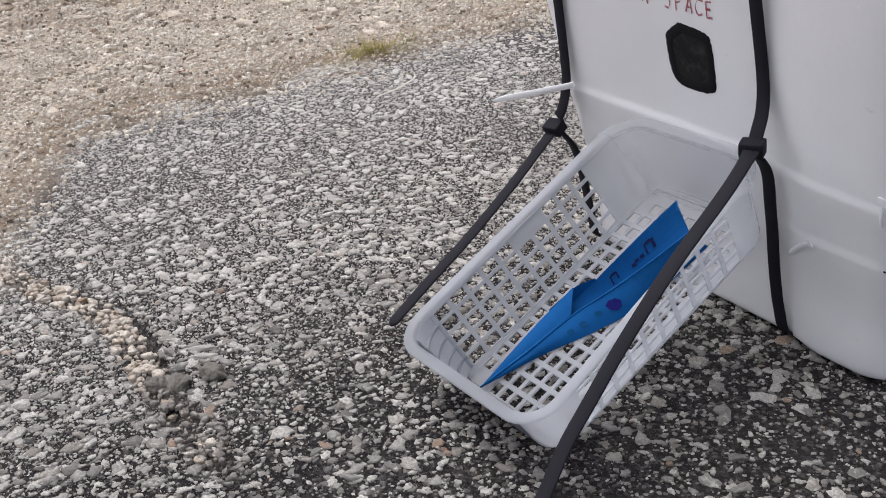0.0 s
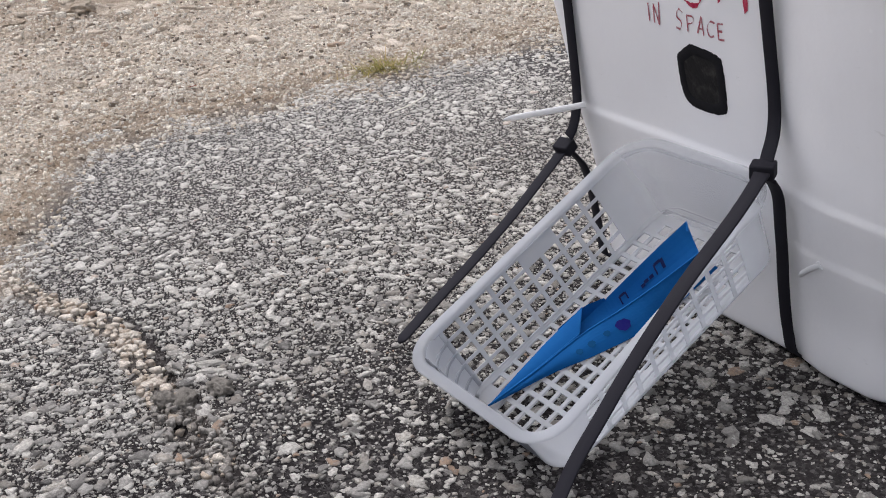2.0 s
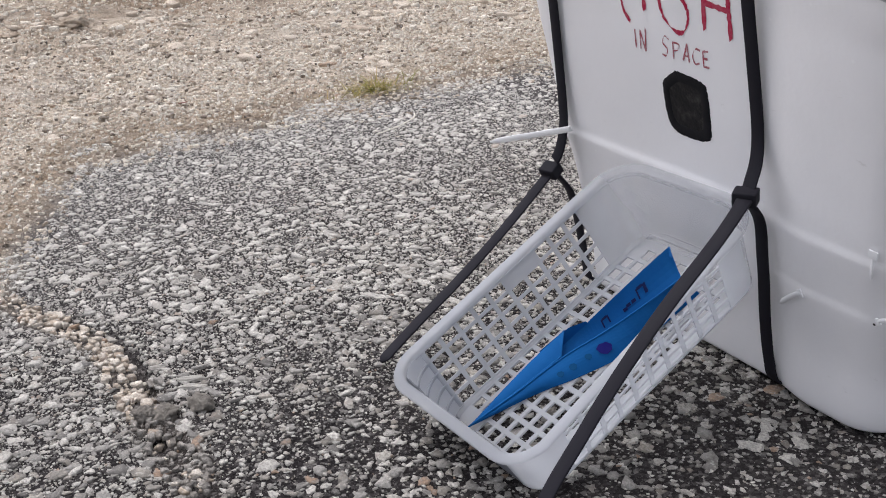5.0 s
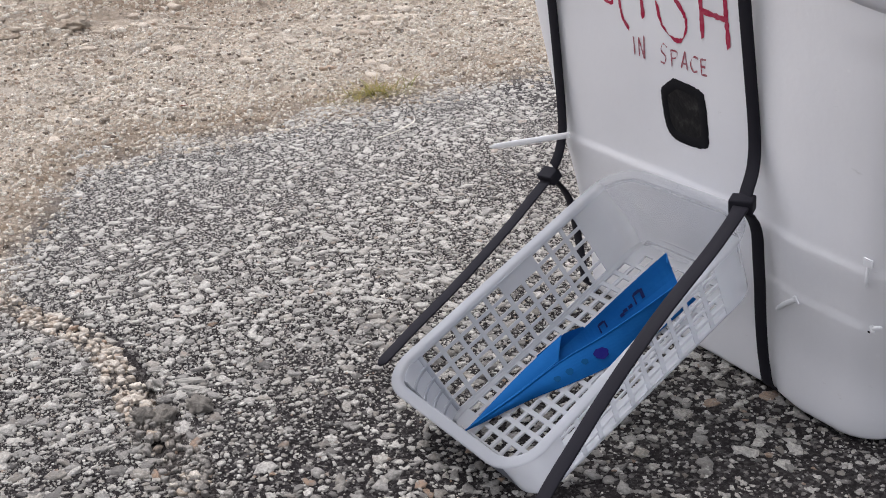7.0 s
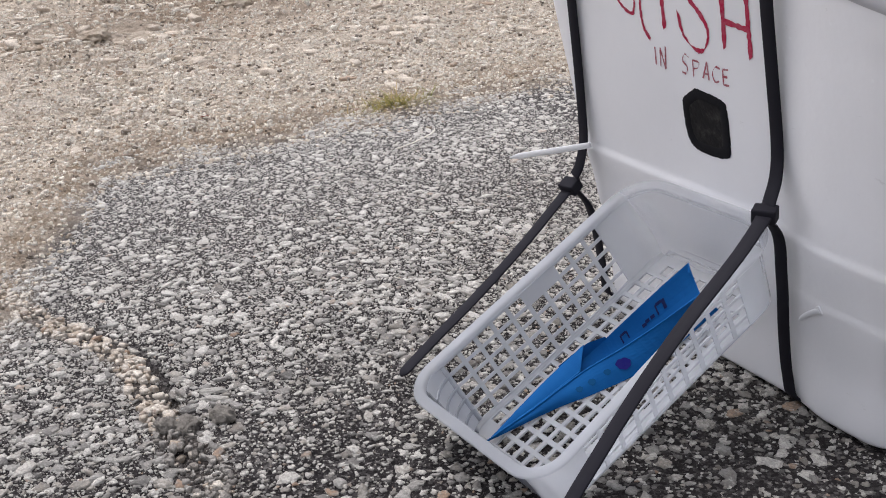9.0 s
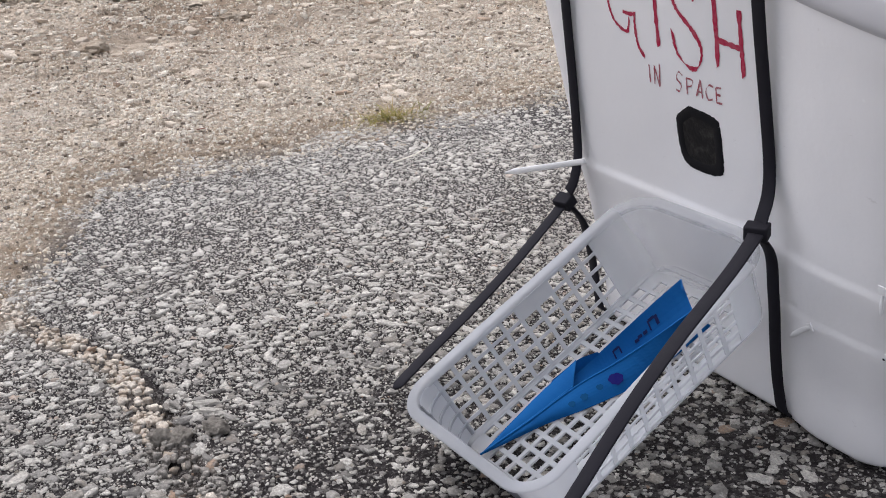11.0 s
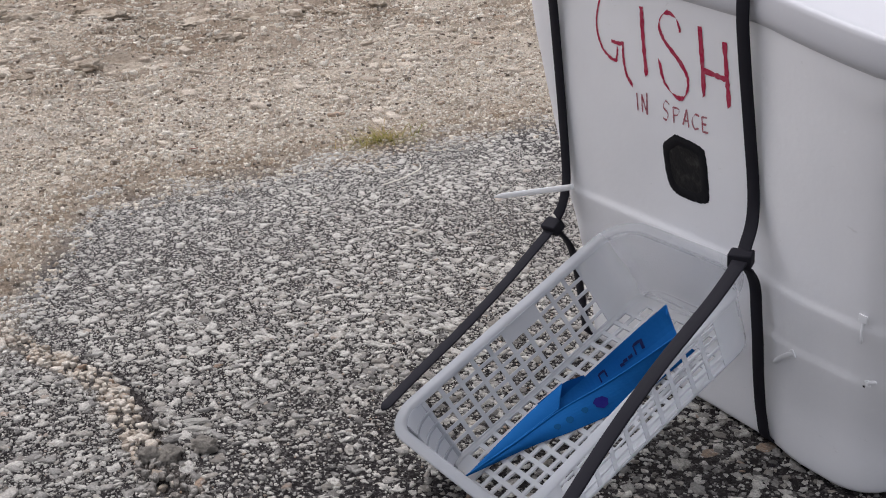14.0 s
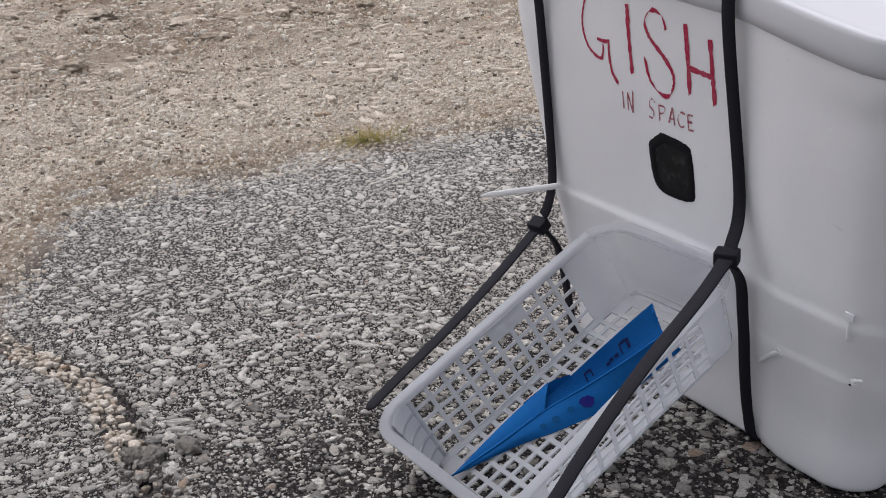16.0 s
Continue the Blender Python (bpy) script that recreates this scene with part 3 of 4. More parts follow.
def tub_face(x, z, proud):
    """A place on the tub's front at a height, standing proud of the plastic."""
    ahead, top = Vector((0, -1, 0)), z
    for _ in range(4):
        z = top - sag(x, z)
    y = -DRAFT * z
    return Vector((x, y - rib(x, z, ahead) - flare(x, z, ahead) - 0.0012 * noise.noise((x * 9, y * 9, z * 9)) - proud, top))


def build_tub():
    tub = empty("storage_tub")
    tagged(tub, "white plastic tub with hand-drawn red lettering, standing on asphalt", "tub")
    bm = bmesh.new()
    levels = [(0.0, -0.008), (0.0004, -0.0012), (0.0016, 0.0018), (0.004, 0.0030), (0.008, 0.0030)] + [(z, 0.0030 * step(0.06, 0.008, z)) for z in np.arange(0.011, 0.396, 0.0022)]
    rings = []
    for z, grow in levels:
        r = 0.034 + 0.03 * z
        ring = []
        for q, way in outline(z, grow, r):
            d = rib(q.x, z, way) + flare(q.x, z, way) + 0.0012 * noise.noise((q.x * 9, q.y * 9, z * 9))
            ring.append(bm.verts.new(q + way * d + Vector((0, 0, sag(q.x, z)))))
        rings.append(ring)
    k = len(rings[0])
    for a, b in zip(rings, rings[1:]):
        for j in range(k):
            bm.faces.new((a[j], a[(j + 1) % k], b[(j + 1) % k], b[j]))
    bm.faces.new(rings[0])
    bm.faces.new(rings[-1])
    body = part("body", bm, MAT_TUB, tub)

    # lid: a rolled rim that overhangs the wall, and a slightly domed top
    bm = bmesh.new()
    prof = [(0.380, -0.0120), (0.390, -0.0080), (0.3940, -0.0015), (0.3970, 0.0025), (0.4005, 0.0046), (0.4050, 0.0056), (0.4120, 0.0062), (0.4190, 0.0066), (0.4222, 0.0064), (0.4238, 0.0054), (0.4245, 0.0038), (0.4244, 0.0018), (0.4236, -0.0010), (0.4228, -0.0060), (0.4226, -0.014), (0.4230, -0.03), (0.4245, -0.07)]
    rings = []
    for z, grow in prof:
        ring = []
        for q, way in outline(0.385, grow, 0.048 + grow * 0.5):
            ring.append(bm.verts.new(Vector((q.x, q.y, z - 0.006 + sag(q.x, 0.4))) + way * (flare(q.x, 0.4, way) + 0.0045)))
        rings.append(ring)
    k = len(rings[0])
    for a, b in zip(rings, rings[1:]):
        for j in range(k):
            bm.faces.new((a[j], a[(j + 1) % k], b[(j + 1) % k], b[j]))
    mid = bm.verts.new((-0.06, 0.17, 0.424))
    for j in range(k):
        bm.faces.new((rings[-1][j], rings[-1][(j + 1) % k], mid))
    part("lid", bm, MAT_LID, tub, "white lid with a rolled rim")

    # the dark port below the lettering
    rng = random.Random(4)
    port = empty("port")
    port.parent = tub

    knots = [(-0.0833, 0.2728), (-0.0975, 0.2620), (-0.0994, 0.2571), (-0.0963, 0.2279), (-0.0909, 0.2185), (-0.0826, 0.2150), (-0.0553, 0.2147), (-0.0448, 0.2185), (-0.0423, 0.2231), (-0.0446, 0.2663), (-0.0534, 0.2708), (-0.0785, 0.2736)]

    def loop(shrink, proud, rough):
        """The hand-cut opening with slanted corners, walked round in short ragged steps."""
        cx, cz = -0.0715, 0.2437
        walk_round = [q for (ax, az), (bx, bz) in zip(knots, knots[1:] + knots[:1]) for q in ((ax * 0.8 + bx * 0.2, az * 0.8 + bz * 0.2), (ax * 0.2 + bx * 0.8, az * 0.2 + bz * 0.8))]
        out = []
        for (ax, az), (bx, bz) in zip(walk_round, walk_round[1:] + walk_round[:1]):
            for f in (0.0, 0.2, 0.4, 0.6, 0.8):
                x, z = ax + (bx - ax) * f, az + (bz - az) * f
                out.append(tub_face(cx - 0.0022 + (x - cx) * shrink + rough * rng.uniform(-1, 1), cz + (z - cz) * shrink + rough * rng.uniform(-1, 1), proud))
        return out

    bm = bmesh.new()
    loops = [loop(*v) for v in ((1.0, 0.0002, 0.00045), (0.97, 0.0006, 0.0002), (0.70, 0.0007, 0.0001), (0.68, 0.0003, 0.0))]
    vs = [[bm.verts.new(v) for v in lp] for lp in loops]
    for a, b in zip(vs, vs[1:]):
        for j in range(len(a)):
            bm.faces.new((b[j], b[(j + 1) % len(a)], a[(j + 1) % len(a)], a[j]))
    part("port_frame", bm, MAT_SOOT, port, "black scribbled edge")
    m = Mat("dark_window", 0.45, spec=0.15)
    m.colour(m.mix(m.ramp(m.noise(70, 5, 0.7), (0.52, 0.0), (0.74, 1.0)), (0.0100, 0.0100, 0.0110), (0.050, 0.049, 0.046))).bump(m.noise(120, 4), 0.002, 0.5)
    bm = bmesh.new()
    bm.faces.new(list(reversed([bm.verts.new(v) for v in loop(0.69, 0.0005, 0.0)])))
    part("window", bm, m.m, port, "dark glossy window", smooth=False)

    # a small drilled hole at the tub's right end
    bm = bmesh.new()
    bm.faces.new([bm.verts.new(tub_face(0.1262 + 0.0013 * math.cos(a), 0.1150 + 0.0010 * math.sin(a), 0.0005)) for a in (2 * math.pi * i / 14 for i in range(14))])
    part("drill_hole", bm, m.m, tub, "small dark drilled hole", smooth=False)

    # lettering, drawn with a marker
    def letter(strokes, width, mat, label):
        bm = bmesh.new()
        for stroke in strokes:
            path = glide([(x, 0, z) for x, z in stroke], 8)
            left, right = [], []
            for i, q in enumerate(path):
                w = path[min(i + 1, len(path) - 1)] - path[max(i - 1, 0)]
                q.x -= 0.0028
                w = Vector((-w.z, 0, w.x)).normalized() * width * (0.42 + 0.13 * noise.noise((q.x * 300, q.z * 300, 1)) + 0.11 * rng.uniform(-1, 1))
                left.append(bm.verts.new(tub_face(q.x + w.x, q.z + w.z, 0.0004)))
                right.append(bm.verts.new(tub_face(q.x - w.x, q.z - w.z, 0.0004)))
            for i in range(len(path) - 1):
                bm.faces.new((left[i], right[i], right[i + 1], left[i + 1]))
        part("letter", bm, mat, body, label, smooth=False)

    big = "thick red marker letter"
    letter([[(-0.156, 0.3815), (-0.161, 0.3870), (-0.168, 0.3870), (-0.174, 0.3772), (-0.179, 0.3613), (-0.1785, 0.3475), (-0.1726, 0.3345), (-0.1641, 0.3281)]], 0.0034, MAT_RED, big)
    letter([[(-0.1641, 0.3281), (-0.1590, 0.3264), (-0.1546, 0.3269), (-0.1525, 0.3330), (-0.1515, 0.3392)],
            [(-0.1597, 0.3436), (-0.1520, 0.3428), (-0.1443, 0.3433)], [(-0.1442, 0.3455), (-0.1443, 0.3309), (-0.1414, 0.3158), (-0.1337, 0.3068)]], 0.0040, MAT_RED, big)
    letter([[(-0.1171, 0.3808), (-0.1167, 0.3545), (-0.1143, 0.3199)]], 0.0060, MAT_RED, big)
    letter([[(-0.0698, 0.3660), (-0.0731, 0.3763), (-0.080, 0.3803), (-0.088, 0.3800), (-0.0938, 0.3730), (-0.0953, 0.3663), (-0.0888, 0.3552), (-0.0737, 0.3425), (-0.0643, 0.3313), (-0.0627, 0.3217), (-0.0665, 0.3110), (-0.0710, 0.3083), (-0.0775, 0.3083), (-0.0851, 0.3120), (-0.0932, 0.3221), (-0.0967, 0.3373)]], 0.0050, MAT_RED, big)
    letter([[(-0.0467, 0.3749), (-0.0452, 0.3429), (-0.0444, 0.3157)], [(-0.0194, 0.3666), (-0.0178, 0.3376), (-0.0160, 0.3126)], [(-0.0452, 0.3386), (-0.0179, 0.3355)]], 0.0054, MAT_RED, big)
    thin = "small thin red marker letter"
    for strokes in ([[(-0.1288, 0.3008), (-0.1283, 0.2846)]],
                    [[(-0.1225, 0.2843), (-0.1220, 0.3011)], [(-0.1220, 0.3011), (-0.1162, 0.2833)], [(-0.1162, 0.2833), (-0.1151, 0.3038)]],
                    [[(-0.0868, 0.2995), (-0.0914, 0.3020), (-0.0941, 0.2955), (-0.0890, 0.2909), (-0.0905, 0.2847), (-0.0953, 0.2852)]],
                    [[(-0.0821, 0.2983), (-0.0816, 0.2837)], [(-0.0821, 0.2983), (-0.0749, 0.2976), (-0.0762, 0.2927), (-0.0817, 0.2907)]],
                    [[(-0.0705, 0.2848), (-0.0655, 0.2998)], [(-0.0655, 0.2998), (-0.0634, 0.2842)], [(-0.0687, 0.2892), (-0.0640, 0.2893)]],
                    [[(-0.0505, 0.2971), (-0.0559, 0.2974), (-0.0593, 0.2909), (-0.0566, 0.2847), (-0.0517, 0.2859)]],
                    [[(-0.0475, 0.2972), (-0.0470, 0.2841)], [(-0.0475, 0.2972), (-0.0415, 0.2979)], [(-0.0470, 0.2841), (-0.0407, 0.2845)], [(-0.0472, 0.2911), (-0.0424, 0.2914)]]):
        letter(strokes, 0.0021, MAT_RED_THIN, thin)


build_tub()


# ---- black cable ties that hold the basket ----
def tie_head(at, way, across, size, mat, parent):
    """The ratchet box of a cable tie. way: along the tail that leaves it."""
    y = Vector(way).normalized()
    x = (Vector(across) - y * Vector(across).dot(y)).normalized()
    m = Matrix.Translation(at) @ Matrix((x, y, x.cross(y))).transposed().to_4x4()
    bm = block(size, m, min(size) * 0.14, 3)
    part("head", bm, mat, parent)
    slot = block((size[0] * 0.62, size[1] * 0.12, size[2] * 0.3), m @ Matrix.Translation((0, 0, size[2] * 0.42)), 0.0004, 1)
    part("pawl", slot, mat, parent)


def build_black_ties():
    side = (1, 0, 0)
    for upper, lower, tail, hub in (
        ([(0.008, 0.10, 0.4210), (0.008, -0.02, 0.4208), (0.0082, -0.060, 0.4208), (0.0084, -0.0735, 0.4195), (0.0086, -0.0778, 0.4130), (0.0086, -0.0782, 0.4030), (0.0086, -0.0760, 0.3850), (0.0087, -0.0700, 0.3550), (0.0090, -0.0640, 0.3270), (0.0096, -0.0585, 0.3000), (0.0112, -0.0490, 0.2480), (0.0146, -0.051, 0.2227), (0.0185, -0.060, 0.2060), (0.0210, -0.0660, 0.1975)],
         [(0.0232, -0.062, 0.1880), (0.0185, -0.048, 0.1740), (0.0157, -0.0395, 0.1590), (0.0152, -0.0345, 0.135), (0.0141, -0.0285, 0.110), (0.0132, -0.0225, 0.078), (0.0137, -0.0175, 0.050), (0.0148, -0.0130, 0.028), (0.0196, -0.0080, 0.0060), (0.020, 0.02, -0.0014)],
         [(0.0240, -0.071, 0.1965), (0.0334, -0.0871, 0.1950), (0.0432, -0.1203, 0.1790), (0.0533, -0.1734, 0.1506), (0.0610, -0.2102, 0.1288), (0.0638, -0.2428, 0.0995), (0.0672, -0.2716, 0.0721), (0.0709, -0.3000, 0.0447), (0.0790, -0.3250, 0.0210), (0.0840, -0.3420, 0.0075)],
         (0.0215, -0.0675, 0.1965)),
        ([(-0.235, 0.10, 0.4360), (-0.235, -0.02, 0.4355), (-0.2355, -0.060, 0.4352), (-0.236, -0.0735, 0.4335), (-0.236, -0.0780, 0.4260), (-0.236, -0.0780, 0.4150), (-0.2365, -0.0765, 0.405), (-0.2368, -0.0735, 0.393), (-0.2378, -0.0680, 0.368), (-0.2395, -0.0590, 0.315), (-0.2412, -0.0497, 0.257), (-0.2410, -0.0425, 0.1945), (-0.2400, -0.044, 0.1745), (-0.2405, -0.0475, 0.158), (-0.2445, -0.050, 0.147)],
         [(-0.246, -0.046, 0.1300), (-0.2415, -0.034, 0.1130), (-0.2435, -0.024, 0.090), (-0.247, -0.0120, 0.052), (-0.242, -0.009, 0.022), (-0.238, -0.005, 0.0045), (-0.234, 0.02, -0.0014)],
         [(-0.250, -0.054, 0.131), (-0.238, -0.109, 0.099), (-0.231, -0.148, 0.077), (-0.224, -0.187, 0.057), (-0.215, -0.231, 0.038), (-0.208, -0.267, 0.021), (-0.205, -0.283, 0.013)],
         (-0.2505, -0.050, 0.1345))):
        tie = empty("cable_tie", Matrix.Translation(hub))
        tagged(tie, "thick black nylon cable tie strapped round a white tub", "cable tie", "black ties round the tub")
        shift = Matrix.Translation(-Vector(hub))
        for name, pts, taper in (("strap", upper, 0.0), ("lower_strap", lower, 0.0), ("tail", tail, 0.07)):
            bm = ribbon(pts, side, 0.0128, 0.0024, 8, taper, 0.0004)
            bm.transform(shift)
            part(name, bm, MAT_BLACK, tie)
        way = Vector(tail[1]) - Vector(tail[0])
        tie_head(Vector((0, 0, 0)), way, side, (0.0195, 0.0150, 0.0125), MAT_BLACK, tie)


build_black_ties()


# ---- the basket ----
BASKET = Matrix.Translation((-0.1368, -0.3228, 0.0457)) @ Matrix(((0.9994, -0.0316, -0.0171), (0.0206, 0.8931, -0.4494), (0.0295, 0.4488, 0.8932))).to_4x4()
B_L, B_W, B_D, B_INS = 0.3029, 0.1915, 0.070, 0.0255
B_PULL = 0.0018         # the right wall leans in this much more than the left


def squeezed(bm):
    """The cable tie pulls the right rim inwards at the middle of its length."""
    for v in bm.verts:
        pull = step(0.06, 0.21, v.co.y) * step(0.325, 0.235, v.co.y) * min(1.0, max(0.0, (v.co.x - 0.10) / 0.07)) * min(1.0, max(0.0, 1 + v.co.z / B_D))
        v.co.x -= 0.0135 * pull
    return bm


def oblong(inset, low, far, r_low, r_right, r_left, z, n=8, pull=0.0):
    """Rounded oblong of the basket at a height: low right, far right, far left and low left corners in turn."""
    x0, x1, y0, y1 = inset, B_W - inset - pull, low, B_L - far
    pts = []
    for cx, cy, a0, r in ((x1 - r_low, y0 + r_low, -90, r_low), (x1 - r_right, y1 - r_right, 0, r_right), (x0 + r_left, y1 - r_left, 90, r_left), (x0 + r_low, y0 + r_low, 180, r_low)):
        for i in range(n + 1):
            a = radians(a0 + 90 * i / n)
            pts.append(Vector((cx + r * math.cos(a), cy + r * math.sin(a), z)))
    return pts


def lattice(us, vs, solid, place, thick, open_ends=False):
    """Cells between the lines us and vs, left open where solid says so, given thickness along the surface's normal."""
    bm = bmesh.new()
    grid, back = {}, {}

    def vert(store, i, j, off):
        if (i, j) not in store:
            q, nrm = place(us[i], vs[j])
            store[i, j] = bm.verts.new(q + nrm * off)
        return store[i, j]

    cells = {(i, j) for i in range(len(us) - 1) for j in range(len(vs) - 1) if solid(i, j)}
    for i, j in cells:
        a = [(i, j), (i + 1, j), (i + 1, j + 1), (i, j + 1)]
        bm.faces.new([vert(grid, *c, thick / 2) for c in a])
        bm.faces.new([vert(back, *c, -thick / 2) for c in reversed(a)])
        for (di, dj), (p, q) in (((0, -1), (0, 1)), ((1, 0), (1, 2)), ((0, 1), (2, 3)), ((-1, 0), (3, 0))):
            if open_ends and not 0 <= i + di < len(us) - 1:
                continue
            if (i + di, j + dj) not in cells:
                bm.faces.new((vert(grid, *a[q], thick / 2), vert(grid, *a[p], thick / 2), vert(back, *a[p], -thick / 2), vert(back, *a[q], -thick / 2)))
    return bm


def cuts(centres, hole, lo, hi):
    out = [lo]
    for c in centres:
        out += [c - hole / 2, c + hole / 2]
    return out + [hi]


# centres of the openings: along the floor, across it, along each side wall
FLOOR_Y = [0.0362 + 0.0158 * k for k in range(15)]
FLOOR_X = [0.0373 + 0.0132 * k for k in range(9)]
SIDE_Y = {-1: [0.0499 + 0.0192 * k for k in range(10)], 1: [0.0614 + 0.0192 * k for k in range(10)]}


def build_basket():
    basket = empty("basket", BASKET)
    tagged(basket, "milky white plastic basket tilted against a tub", "basket")
    low_in, far_in = 0.0175, 0.018
    r_top, r_end = 0.040, {-1: 0.042, 1: 0.0595}
    top_in, top_z, foot_in, foot_z = 0.0085, -0.004, B_INS, -B_D + 0.002
    bar = 0.0020

    def wall_ring(v):
        """The basket's wall at a share v of its height from rim to foot."""
        return oblong(top_in + (foot_in - top_in) * v, 0.0088 + (low_in - 0.0088) * v, top_in + (far_in - top_in) * v, 0.030 - 0.006 * v, 0.050 - 0.022 * v, 0.032 - 0.008 * v, top_z + (foot_z - top_z) * v, 8, B_PULL * v)

    def wall_place(side):
        def place(u, v):
            ins = top_in + (foot_in - top_in) * v
            z = top_z + (foot_z - top_z) * v
            bow = 0.0022 * math.sin(math.pi * (u - r_top - 0.002) / (B_L - r_top - r_end[side] - 0.002))
            if side < 0:
                return Vector((ins + bow, u, z)), Vector((-0.97, 0, -0.23))
            return Vector((B_W - ins - bow - B_PULL * v, u, z)), Vector((0.97, 0, -0.23))
        return place

    # long side walls, five rows of openings each; two openings of the upper row are closed
    vc = [0.109 + 0.2 * k for k in range(5)]
    vs = cuts(vc, 0.154, 0.0, 1.0)
    for side in (-1, 1):
        closed = {(5, 0), (6, 0)} if side < 0 else set()
        us = cuts(SIDE_Y[side], 0.0151, r_top + 0.002, B_L - r_end[side])

        def solid(i, j, closed=closed):
            return i % 2 == 0 or j % 2 == 0 or ((i // 2, j // 2) in closed)
        part("side_wall", squeezed(lattice(us, vs, solid, wall_place(side), 0.0013, True)), MAT_BASKET, basket, "side wall pierced with square holes", smooth=False)

    # rounded ends
    for end in (0, 1):
        rings, panel = [], []
        for v in [k / 8 for k in range(9)]:
            ins = top_in + (foot_in - top_in) * v
            z = top_z + (foot_z - top_z) * v
            pts = wall_ring(v)
            k = 9
            if end == 0:
                seg = pts[3 * k:] + pts[:k]
                first, last = Vector((ins, r_top + 0.002, z)), Vector((B_W - ins - B_PULL * v, r_top + 0.002, z))
            else:
                seg = pts[k:3 * k]
                first, last = Vector((B_W - ins - B_PULL * v, B_L - r_end[1], z)), Vector((ins, B_L - r_end[-1], z))
            if end == 0:
                panel.append(seg[5:10])
                rings.append(([first, seg[0]], seg[:6], seg[9:] + [last]))
            else:
                rings.append(([first] + seg + [last],))
        for piece in range(len(rings[0])):
            bm = bmesh.new()
            strips = [[bm.verts.new(q) for q in r[piece]] for r in rings]
            for a, b in zip(strips, strips[1:]):
                for j in range(len(a) - 1):
                    bm.faces.new((a[j], a[j + 1], b[j + 1], b[j]))
            if end:
                ob = part("end_wall", squeezed(bm), MAT_BASKET, basket, "solid rounded end wall")
            elif piece == 1:
                ob = part("corner_panel", bm, MAT_FROST, basket, "thin frosted corner")
            else:
                ob = part("corner_wall", bm, MAT_BASKET, basket, "solid rounded corner")
            sol = ob.modifiers.new("thickness", "SOLIDIFY")
            sol.thickness, sol.offset, sol.use_rim = 0.0019, 0, False
        if end == 1:
            continue
        # a clear panel in the low end, its shade put into the grey colour
        bm = bmesh.new()
        rows = [[bm.verts.new(q) for q in line] for line in panel]
        for ra, rb in zip(rows, rows[1:]):
            for k in range(len(ra) - 1):
                bm.faces.new((ra[k], ra[k + 1], rb[k + 1], rb[k]))
        ob = part("end_panel", bm, MAT_CLEAR, basket, "clear plastic end panel, shade toned into its grey")
        sol = ob.modifiers.new("thickness", "SOLIDIFY")
        sol.thickness, sol.offset = 0.0012, 0
        # moulded rails run on round the frosted corner, and its broken edge is ragged
        tear = random.Random(12)
        edge = []
        for v in [0.03 + 0.06 * k for k in range(17)]:
            pts = wall_ring(v)[27:]
            edge.append(pts[5] + (pts[6] - pts[5]) * tear.uniform(-0.2, 0.35) + Vector((0.0006, 0.0008, 0)))
        part("crack_edge", ribbon(edge, (0.8, -0.6, 0), 0.0012, 0.0010, 2), MAT_BASKET, basket, "white cracked edge")
        for v in (0.209, 0.409, 0.609, 0.809):
            pts = [q + Vector((0.0012, 0.0012, 0)) for q in wall_ring(v)[27:33]]
            part("corner_rib", ribbon(pts, (0, 0, 1), 0.0038, 0.0012, 3), MAT_BASKET, basket)
        upright = [Vector((top_in + (foot_in - top_in) * v + 0.0012, r_top - 0.0008, top_z + (foot_z - top_z) * v)) for v in (0.02, 0.5, 0.98)]
        part("corner_rib", ribbon(upright, (0, 1, 0), 0.0036, 0.0012, 3), MAT_BASKET, basket)

    # floor with a grid of square holes
    fx0, fx1, fy0, fy1 = foot_in + 0.0055, B_W - foot_in - B_PULL - 0.0055, low_in + 0.0115, B_L - far_in - 0.0055
    xs = cuts(FLOOR_X, 0.0095, fx0, fx1)
    ys = cuts(FLOOR_Y, 0.0113, fy0, fy1)
    last_x, last_y = len(xs) - 2, len(ys) - 2

    def floor_solid(i, j):
        if i in (0, last_x) and j in (0, last_y):
            return False
        if i % 2 == 0 or j % 2 == 0:
            return True
        return i in (1, 3, last_x - 3, last_x - 1) and j == 1 or i in (1, last_x - 1) and j == last_y - 1
    part("base", lattice(xs, ys, floor_solid, lambda u, v: (Vector((u, v, -B_D)), Vector((0, 0, 1))), bar), MAT_BASKET, basket, "base pierced with square holes", smooth=False)
    # the rounded foot between walls and base; at the low end it is clear, with a ragged inner edge
    rings = []
    for off, z, less in ((0.0, foot_z, 0.0), (0.0008, foot_z - 0.001, 0.0005), (0.0025, -B_D + 0.0004, 0.002), (0.0062, -B_D, 0.010)):
        rings.append(oblong(foot_in + off, low_in + off, far_in + off, 0.024 - less, 0.028 - less, 0.024 - less, z, 8, B_PULL))
    count = len(rings[0])
    low_end = set(range(30, count))
    for name, mat, keep, label in (("foot", MAT_BASKET, set(range(count)) - low_end, ""), ("foot_panel", MAT_CLEAR, low_end, "clear cracked plastic at the low end")):
        bm = bmesh.new()
        vs = [[bm.verts.new(q) for q in ring] for ring in rings]
        for a, b in zip(vs, vs[1:]):
            for j in keep:
                bm.faces.new((a[j], a[(j + 1) % count], b[(j + 1) % count], b[j]))
        bmesh.ops.delete(bm, geom=[v for v in bm.verts if not v.link_faces], context="VERTS")
        ob = part(name, bm, mat, basket, label)
        sol = ob.modifiers.new("thickness", "SOLIDIFY")
        sol.thickness, sol.offset = 0.0019, 0

    # rolled rim
    bm = bmesh.new()
    rings = []
